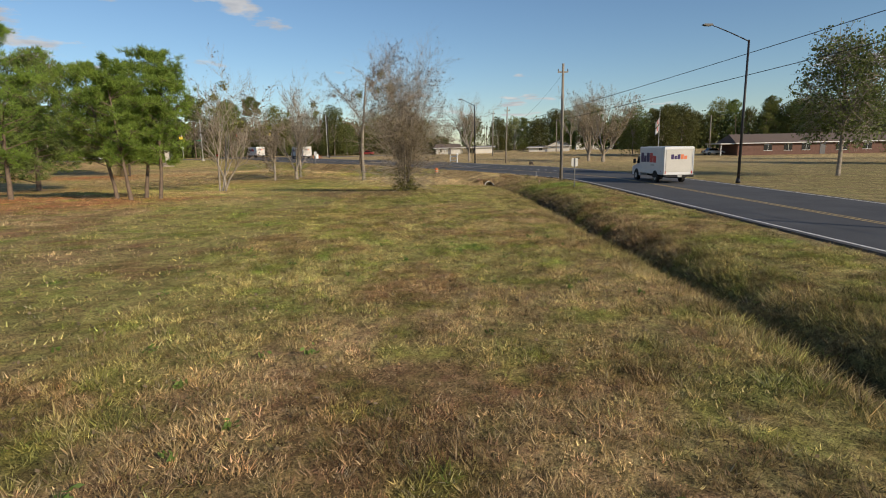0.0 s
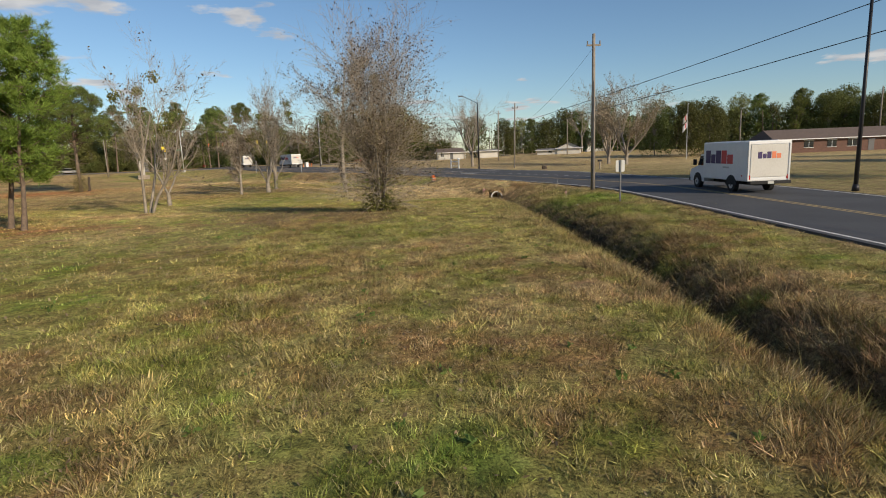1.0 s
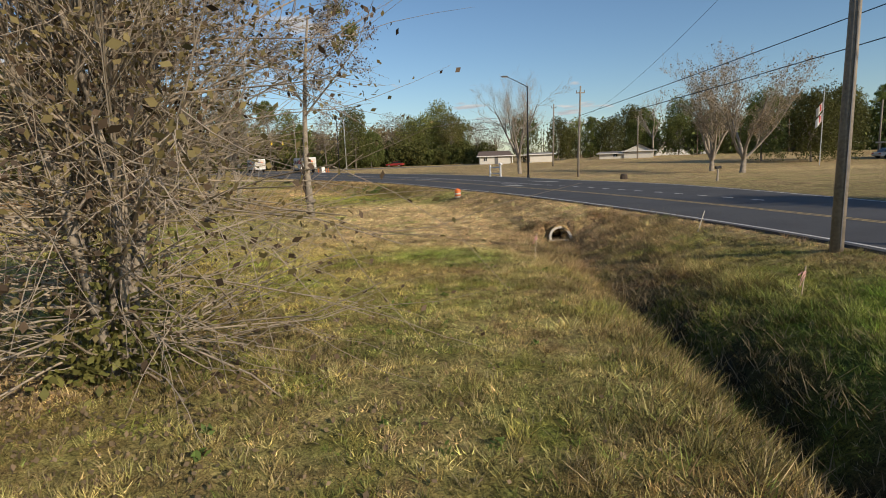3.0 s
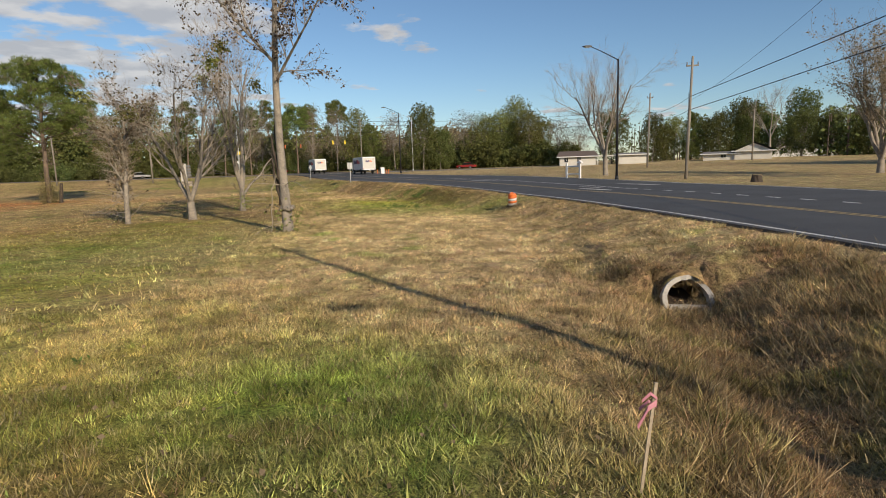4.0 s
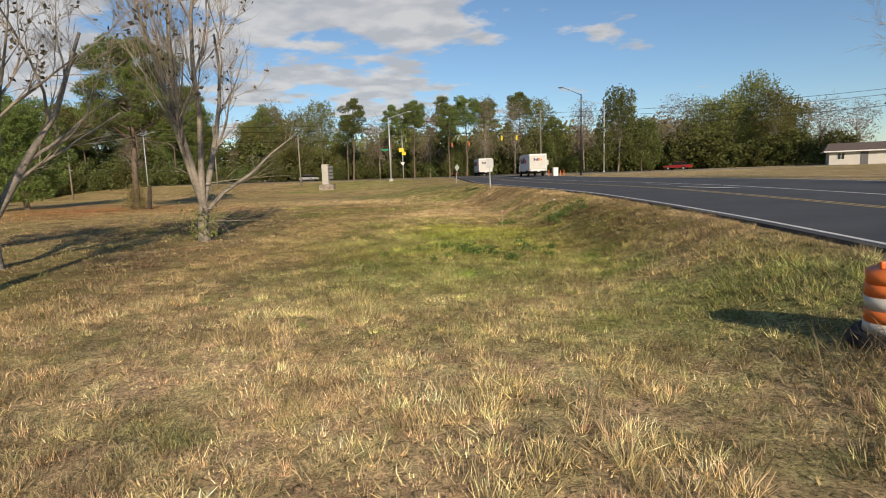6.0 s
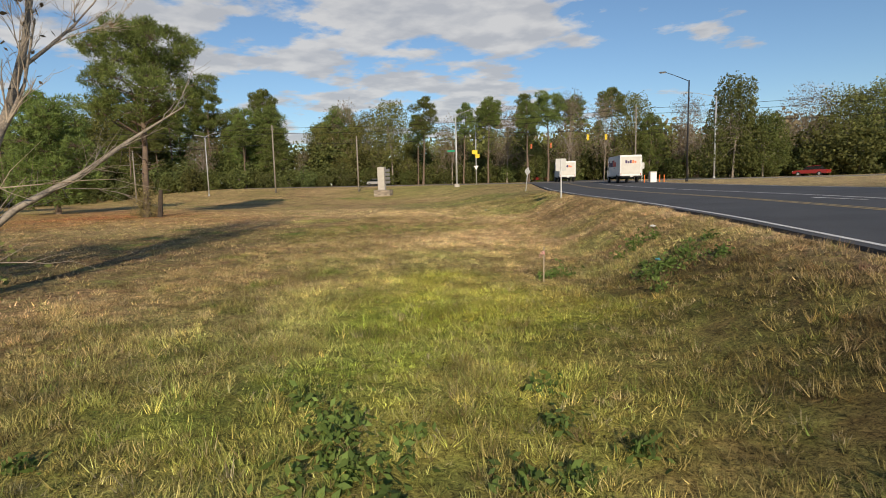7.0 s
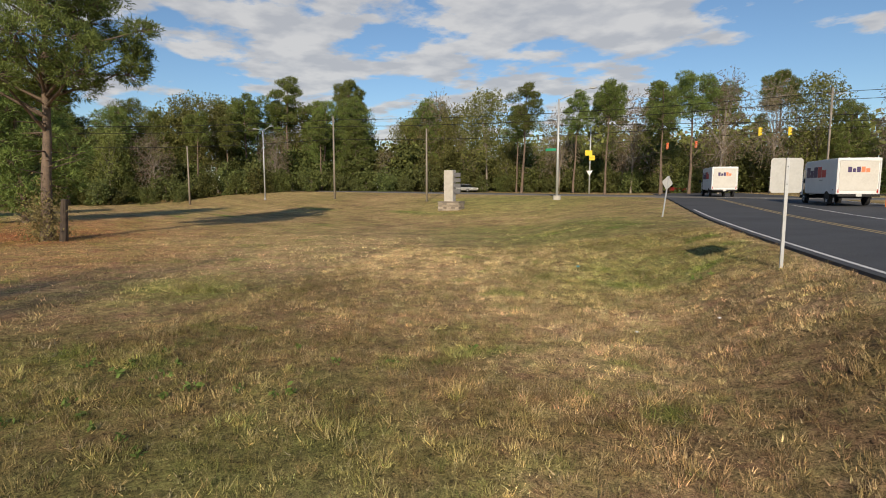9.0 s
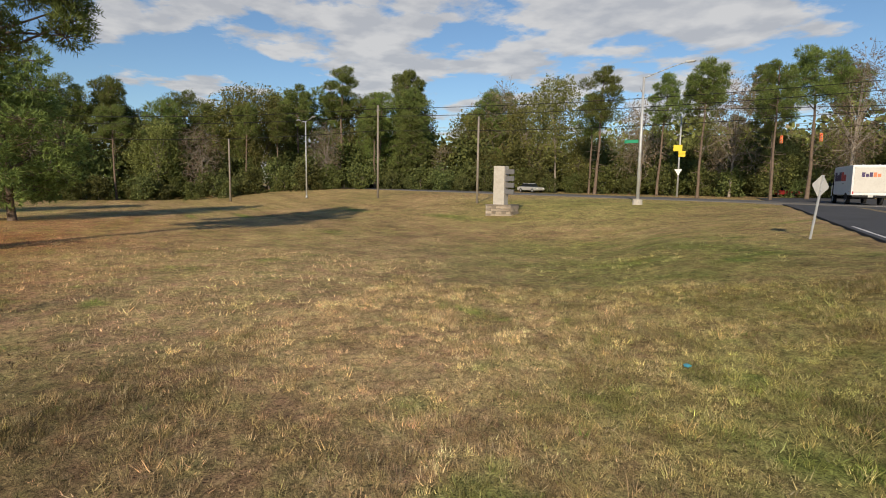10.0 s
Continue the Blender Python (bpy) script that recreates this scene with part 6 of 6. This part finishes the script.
wood_line(1, 4.2, lambda p: "bush", 0.6, 1.0)
wood_line(4, 4.6, lambda p: "bush", 0.8, 1.35)
wood_line(6, 7.6, lambda p: wood.choice(("brown", "olive", "olive", "bush") if east(p) else ("olive", "pine", "full", "brown")), 0.70, 0.90, 0.64)
wood_line(14, 7.4, lambda p: wood.choice(("brown", "olive", "olive", "bush") if east(p) else ("full", "olive", "pine", "full")), 0.95, 1.15, 0.58)
wood_line(18, 6.5, lambda p: wood.choice(("olive", "bush") if east(p) else ("full", "full", "olive")), 1.0, 1.15, 0.55)
wood_line(10, 6.0, lambda p: "bush", 1.5, 2.1)
wood_line(22, 8.0, lambda p: wood.choice(("pine", "olive", "olive") if east(p) else ("full", "pine", "full", "full")), 0.98, 1.18, 0.55)
# the trees that stand out of the skyline: place, height, kind
for x, y, h, kind, k in ((-86, 163.5, 18.2, "pine", 0), (-90, 166, 15.0, "pine", 1), (-79, 168, 16.4, "pine", 1), (-69.5, 164, 16.0, "pine", 3), (-61.5, 165, 14.8, "pine", 0), (-62.5, 173, 17.0, "pine", 2),
                         (-66, 172, 12.5, "pine", 1), (-119, 168, 19.5, "brown", 0), (-123, 171, 16.5, "brown", 2), (-134, 157, 18.5, "brown", 1), (-129, 153, 16.0, "brown", 2), (-139, 160, 17.0, "olive", 1),
                         (-58, 186, 15.5, "brown", 1), (-53, 188, 16.0, "olive", 3), (-49, 186, 12.5, "full", 1), (-44, 192, 15.0, "brown", 2), (-38, 196, 14.0, "brown", 0)):
    tall_of = {"pine": (20, 21.5, 20, 21.5), "full": (16.5, 17.5, 18.5), "olive": (14, 15.3, 16.6, 17.9), "brown": (13, 14.5, 16)}[kind][k]
    plant(kind, k, x, y, h / tall_of, wood)
# mixed trees beyond the crossing
for row in range(2):
    for k in range(18):
        x = -112 + 6.0 * k + wood.uniform(-2, 2)
        y = 197 + 9 * row + 0.18 * (x + 90) + wood.uniform(-3, 3)
        plant(*wood.choice((("olive", 1), ("brown", 2), ("olive", 0), ("brown", 0), ("pine", 1))), x, y, wood.uniform(0.5, 0.75), wood)
for k in range(24):
    x = -104 + 4.6 * k + wood.uniform(-1.5, 1.5)
    plant("bush", k % 2, x, 190 + 0.15 * (x + 90) + wood.uniform(-2, 2), wood.uniform(0.9, 1.5), wood)


def backing(name, line, seed, depth, top, mat, count, label):
    """The depth of the woods: foliage and thin trunks that nobody could count."""
    rs = np.random.RandomState(seed)
    pts = np.array(line, float)
    ln = np.hypot(*np.diff(pts, axis=0).T)
    i = rs.choice(len(ln), count, p=ln / ln.sum())
    u = rs.uniform(0, 1, count)[:, None]
    d = np.diff(pts, axis=0)[i] / ln[i][:, None]
    q = pts[i] * (1 - u) + pts[i + 1] * u + np.stack([d[:, 1], -d[:, 0]], 1) * (rs.uniform(0, depth, count))[:, None]
    z0 = ground_height(q[:, 0], q[:, 1], False)
    crown = top * (0.55 + 0.6 * rough_noise(q[:, 0], q[:, 1], 9.0, seed, 2))
    z = z0 + crown * np.clip(rs.beta(0.75, 1.15, count), 0.0, 1)
    me = leaf_mesh(name, np.stack([q[:, 0], q[:, 1], z], 1), 0.62, random.Random(seed), 1, 0.3, 1.3)
    tagged(part(name, me, mat, None), label, "woods", kind="stuff")
    segs = []
    for k in range(0, count, max(1, count // 260)):
        a = Vector((q[k, 0], q[k, 1], z0[k] - 0.2))
        segs.append((a, a + Vector((rs.normal(0, 0.4), rs.normal(0, 0.4), crown[k] * 0.9)), 0.16, 0.07))
    tagged(part("woodland_trunks", tube_mesh("woodland_trunks", segs, sides), "pine_bark", None), "thin trunks in the depth of the woods", "woods", kind="stuff")


backing("woods", [(-50, 203), (-88, 186), (-124, 168), (-146, 128), (-150, 80), (-146, 28), (-130, -20), (-104, -80)], 5, 9, 13.5, "olive_leaf", 52000, "dense olive-green woods behind the field")
backing("woods", [(-12, 214), (-60, 212), (-112, 205)], 6, 10, 13, "dark_leaf", 16000, "dense dark woods beyond the crossing")
backing("woods", [(-6, 206), (-60, 206), (-112, 200)], 9, 12, 14, "brown_leaf", 16000, "hazy half-bare woods beyond the crossing")
backing("woods", [(210, 40), (160, 110), (120, 140), (50, 178)], 7, 9, 11, "dark_leaf", 16000, "dense dark woods behind the houses")
backing("woods", [(260, 150), (150, 200), (20, 252)], 8, 12, 15, "dark_leaf", 14000, "distant dark woods beyond the lawns")
# big trees between the crossing and the white house
for x, y, kind, k, s in ((-31.5, 175.5, "dark", 1, 0.98), (-28, 178, "dark", 0, 0.72), (-24.8, 190, "brown", 1, 0.95), (-20, 192, "olive", 1, 0.86), (-12, 195, "olive", 2, 1.02), (-15, 192, "olive", 0, 0.95), (-8, 188, "olive", 3, 0.75),
                         (-6, 196, "olive", 0, 0.85), (-1, 190, "brown", 0, 0.85), (4, 188, "brown", 1, 0.7), (10.6, 173.5, "dark", 0, 0.84)):
    plant(kind, k, x, y, s, wood)
for k in range(20):
    plant("bush", k % 2, -36 + 2.0 * k + wood.uniform(-0.8, 0.8), 184.5 + 0.1 * k + wood.uniform(-1.5, 1.5), wood.uniform(0.8, 1.5), wood)
# woods behind the houses across the road
for k in range(30):
    x = 34 + 6.6 * k + wood.uniform(-2, 2)
    y = 240 - 0.5 * (x - 22) + wood.uniform(-4, 4)
    plant(*wood.choice((("dark", 0), ("dark", 1), ("olive", 2), ("dark", 0), ("full", 1))), x, y, wood.uniform(0.72, 0.92) + 0.004 * max(0, x - 60), wood)
for k in range(34):
    x = 19 + 5.2 * k + wood.uniform(-1.5, 1.5)
    y = 188 - 0.62 * max(0, x - 44) + wood.uniform(-3, 3)
    plant(*wood.choice((("dark", 0), ("dark", 1), ("dark", 0), ("full", 0))), x, y, (0.68 + 0.004 * max(0, x - 50)) * wood.uniform(0.92, 1.1), wood)
for x, y, kind, k, s in ((48, 120, "dark", 0, 0.75), (54, 124, "dark", 1, 0.7), (44, 126, "dark", 1, 0.7), (72, 84, "olive", 2, 0.7), (60, 70, "olive", 0, 0.75), (66, 60, "full", 1, 0.7)):
    plant(kind, k, x, y, s, wood)
# trees closing the place behind the camera
for k in range(14):
    plant(*wood.choice((("olive", 0), ("full", 0), ("olive", 2))), -70 + 9 * k + wood.uniform(-3, 3), -75 + wood.uniform(-8, 8), 0.9, wood)


# ---- grass ----
def grass_patch(name, count, seed, sample, height, width, label, bend=0.5, tone=1.0, tuft=18, radius=0.065):
    """One sheet of single blades, gathered in tufts, over the stretch that sample() gives."""
    rs = np.random.RandomState(seed)
    tx, ty = sample(rs, count // tuft)
    m = len(tx)
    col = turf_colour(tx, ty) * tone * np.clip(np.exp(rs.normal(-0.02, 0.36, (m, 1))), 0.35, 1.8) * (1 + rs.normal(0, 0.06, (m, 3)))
    # odd tufts of another kind among the rest
    kinds = np.array(((0.50, 0.40, 0.24), (0.15, 0.23, 0.045), (0.20, 0.135, 0.075), (0.31, 0.30, 0.09), (0.36, 0.31, 0.21)))
    odd = np.clip(rs.beta(0.7, 2.2, (m, 1)) * 1.1, 0, 0.85)
    pick = rs.choice(5, m, p=(0.24, 0.22, 0.24, 0.18, 0.12))
    green_on_dry = ((pick == 1) | (pick == 3)) & (col[:, 0] > 1.22 * col[:, 1])
    odd = np.where(green_on_dry[:, None], odd * 0.45, odd)
    col = col * (1 - odd) + kinds[pick] * odd
    tall = height * rs.uniform(0.5, 1.5, m) * (0.45 + 1.1 * rough_noise(tx, ty, 0.9, 41, 2))
    rad = radius * rs.uniform(0.6, 1.7, m)
    n = m * tuft
    a = rs.uniform(0, 2 * np.pi, n)
    out = np.repeat(rad, tuft) * np.sqrt(rs.uniform(0, 1, n))
    x, y = np.repeat(tx, tuft) + np.cos(a) * out, np.repeat(ty, tuft) + np.sin(a) * out
    z = np.repeat(ground_height(tx, ty), tuft) - 0.012
    h = np.repeat(tall, tuft) * rs.uniform(0.5, 1.25, n)
    w = width * rs.uniform(0.6, 1.4, n)
    c = rs.uniform(0, 2 * np.pi, n)
    ox, oy = np.cos(c) * w / 2, np.sin(c) * w / 2
    b, k = a + rs.normal(0, 0.7, n), bend * h * rs.uniform(0.3, 2.2, n)
    v = np.empty((n, 3, 3), np.float32)
    v[:, 0] = np.stack([x - ox, y - oy, z], -1)
    v[:, 1] = np.stack([x + ox, y + oy, z], -1)
    v[:, 2] = np.stack([x + np.cos(b) * k, y + np.sin(b) * k, z + h], -1)
    me = bulk_mesh(name, v.reshape(-1, 3), np.arange(3 * n, dtype=np.int32), 3, np.repeat(col, 3 * tuft, 0))
    return tagged(part(name, me, "blade", None), label, "grass", kind="stuff")


def field_strip(y0, y1, near, far_, power=1.0):
    """Random places in the field between stations, from near to far metres off the road's edge."""
    def sample(rs, count):
        i0, i1 = np.interp([y0, y1], LINE[:, 1], STATION)
        s = rs.uniform(i0, i1, count)
        d = near + (far_ - near) * rs.uniform(0, 1, count) ** power
        i = np.clip(np.searchsorted(STATION, s) - 1, 0, len(SEG) - 1)
        t = SEG[i] / SEG_LEN[i][:, None]
        p = LINE[i] + t * (s - STATION[i])[:, None]
        x, y = p[:, 0] - t[:, 1] * d, p[:, 1] + t[:, 0] * d
        keep = rough_noise(x, y, 0.7, 44, 2) > rs.uniform(0.0, 0.7, count)
        return x[keep], y[keep]
    return sample


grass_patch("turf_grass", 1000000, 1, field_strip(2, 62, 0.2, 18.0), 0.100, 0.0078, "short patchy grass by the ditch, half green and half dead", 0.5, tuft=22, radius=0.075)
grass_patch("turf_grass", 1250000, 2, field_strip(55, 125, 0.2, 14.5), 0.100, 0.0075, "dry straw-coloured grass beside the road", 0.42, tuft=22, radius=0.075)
grass_patch("low_grass", 820000, 11, field_strip(2, 62, 0.2, 18.0), 0.052, 0.019, "low leafy turf between the taller tufts", 1.0, tuft=9, radius=0.07)
grass_patch("low_grass", 560000, 12, field_strip(57, 125, 0.2, 14.0), 0.052, 0.016, "low matted straw between the taller grass", 1.0, tuft=9, radius=0.07)
grass_patch("turf_grass", 400000, 3, field_strip(2, 128, 14, 46), 0.085, 0.026, "thin winter grass far out in the field", 0.6, 1.0, 6, 0.16)
grass_patch("roadside_grass", 60000, 5, field_strip(2, 125, 0.15, 2.2), 0.07, 0.009, "longer dry grass along the road's edge")


def ditch_strip(rs, count):
    y = rs.uniform(4, 62.5, count)
    off = rs.choice([-1, 1], count) * np.abs(rs.normal(1.15, 0.45, count))
    off = np.where((off > 0) & (y > 30), off + 0.9, off)
    return np.interp(y, *DITCH_X) + off, y


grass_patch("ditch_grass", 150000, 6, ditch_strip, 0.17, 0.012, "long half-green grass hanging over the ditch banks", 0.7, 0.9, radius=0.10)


def green_spots(rs, count):
    spots = np.array([g for g in GREEN + LIME if g[3] >= 0.6])
    i = rs.randint(0, len(spots), count)
    r = spots[i, 2] * np.abs(rs.normal(0, 0.55, count))
    a = rs.uniform(0, 2 * np.pi, count)
    return spots[i, 0] + r * np.cos(a), spots[i, 1] + r * np.sin(a)


grass_patch("green_grass", 90000, 7, green_spots, 0.10, 0.009, "lush green grass in damp patches", 0.8, 1.1)


def weed_plants():
    """Leafy weeds by the road."""
    rs = np.random.RandomState(9)
    spots = np.concatenate([np.stack([rs.normal(-9.3, 0.5, 16), rs.normal(95.0, 0.6, 16)], 1), np.stack([rs.normal(-8.0, 0.9, 22), rs.normal(86.8, 0.8, 22)], 1),
                            np.stack([rs.normal(-11.2, 0.4, 7), rs.normal(97.7, 0.4, 7)], 1), np.stack([rs.normal(-12.0, 0.2, 4), rs.normal(94.9, 0.2, 4)], 1),
                            np.stack([rs.normal(-26.8, 0.3, 3), rs.normal(116.0, 0.3, 3)], 1), np.stack([rs.uniform(-7, 5.5, 110), rs.uniform(3, 56, 110)], 1), np.stack([rs.normal(-27, 1.6, 30), rs.normal(102.5, 1.6, 30)], 1)])
    pts = []
    for (x, y) in spots:
        z, r = gz(x, y), rs.uniform(0.10, 0.26) * (1 if y > 80 and x > -20 else 0.3)
        for _ in range(60 if r > 0.1 else 12):
            pts.append((x + rs.normal(0, r * 0.6), y + rs.normal(0, r * 0.6), z + abs(rs.normal(0, r * 0.5)) + 0.02))
    me = leaf_mesh("weeds", pts, 0.044, random.Random(4), 1, 0.03, 2.2)
    tagged(part("weeds", me, "weed", None), "dark green leafy weeds along the verge", "weeds", kind="stuff")


weed_plants()


def leaf_litter():
    rs = np.random.RandomState(10)
    n = 5000
    x, y = np.concatenate([rs.uniform(-16, 5, n), rs.normal(-4.2, 2.8, 8000)]), np.concatenate([rs.uniform(6, 62, n), rs.normal(41.6, 2.8, 8000)])
    z = ground_height(x, y) + 0.04
    me = leaf_mesh("fallen_leaves", np.stack([x, y, z], 1), 0.045, random.Random(6), 1, 0.01, 1.4)
    tagged(part("fallen_leaves", me, "brown_leaf", None), "fallen dry leaves scattered over the grass", "fallen leaves", kind="stuff")


leaf_litter()


def dead_weeds():
    """Dark dead stalks by the drum and in the ditch by the culvert."""
    rs = np.random.RandomState(15)
    along_y = rs.uniform(30, 61.5, 3500)
    x = np.concatenate([rs.normal(0.5, 0.42, 500), rs.normal(8.4, 1.0, 3000), rs.normal(6.9, 0.5, 700), np.interp(along_y, *DITCH_X) + rs.normal(0.4, 0.4, 3500)])
    y = np.concatenate([rs.normal(79.35, 0.35, 500), rs.normal(56.8, 2.6, 3000), rs.normal(60.6, 0.5, 700), along_y])
    n = len(x)
    z = ground_height(x, y) - 0.01
    a, h, w = rs.uniform(0, 2 * np.pi, n), rs.uniform(0.06, 0.34, n), rs.uniform(0.004, 0.012, n)
    k = h * rs.uniform(0.3, 1.3, n)
    c = rs.uniform(0, 2 * np.pi, n)
    v = np.empty((n, 3, 3), np.float32)
    v[:, 0] = np.stack([x - np.cos(c) * w, y - np.sin(c) * w, z], -1)
    v[:, 1] = np.stack([x + np.cos(c) * w, y + np.sin(c) * w, z], -1)
    v[:, 2] = np.stack([x + np.cos(a) * k, y + np.sin(a) * k, z + h], -1)
    me = bulk_mesh("dead_weeds", v.reshape(-1, 3), np.arange(3 * n, dtype=np.int32), 3)
    tagged(part("dead_weeds", me, "brown_leaf", None), "brown dead weeds in the ditch and round the drum", "weeds", kind="stuff")


dead_weeds()
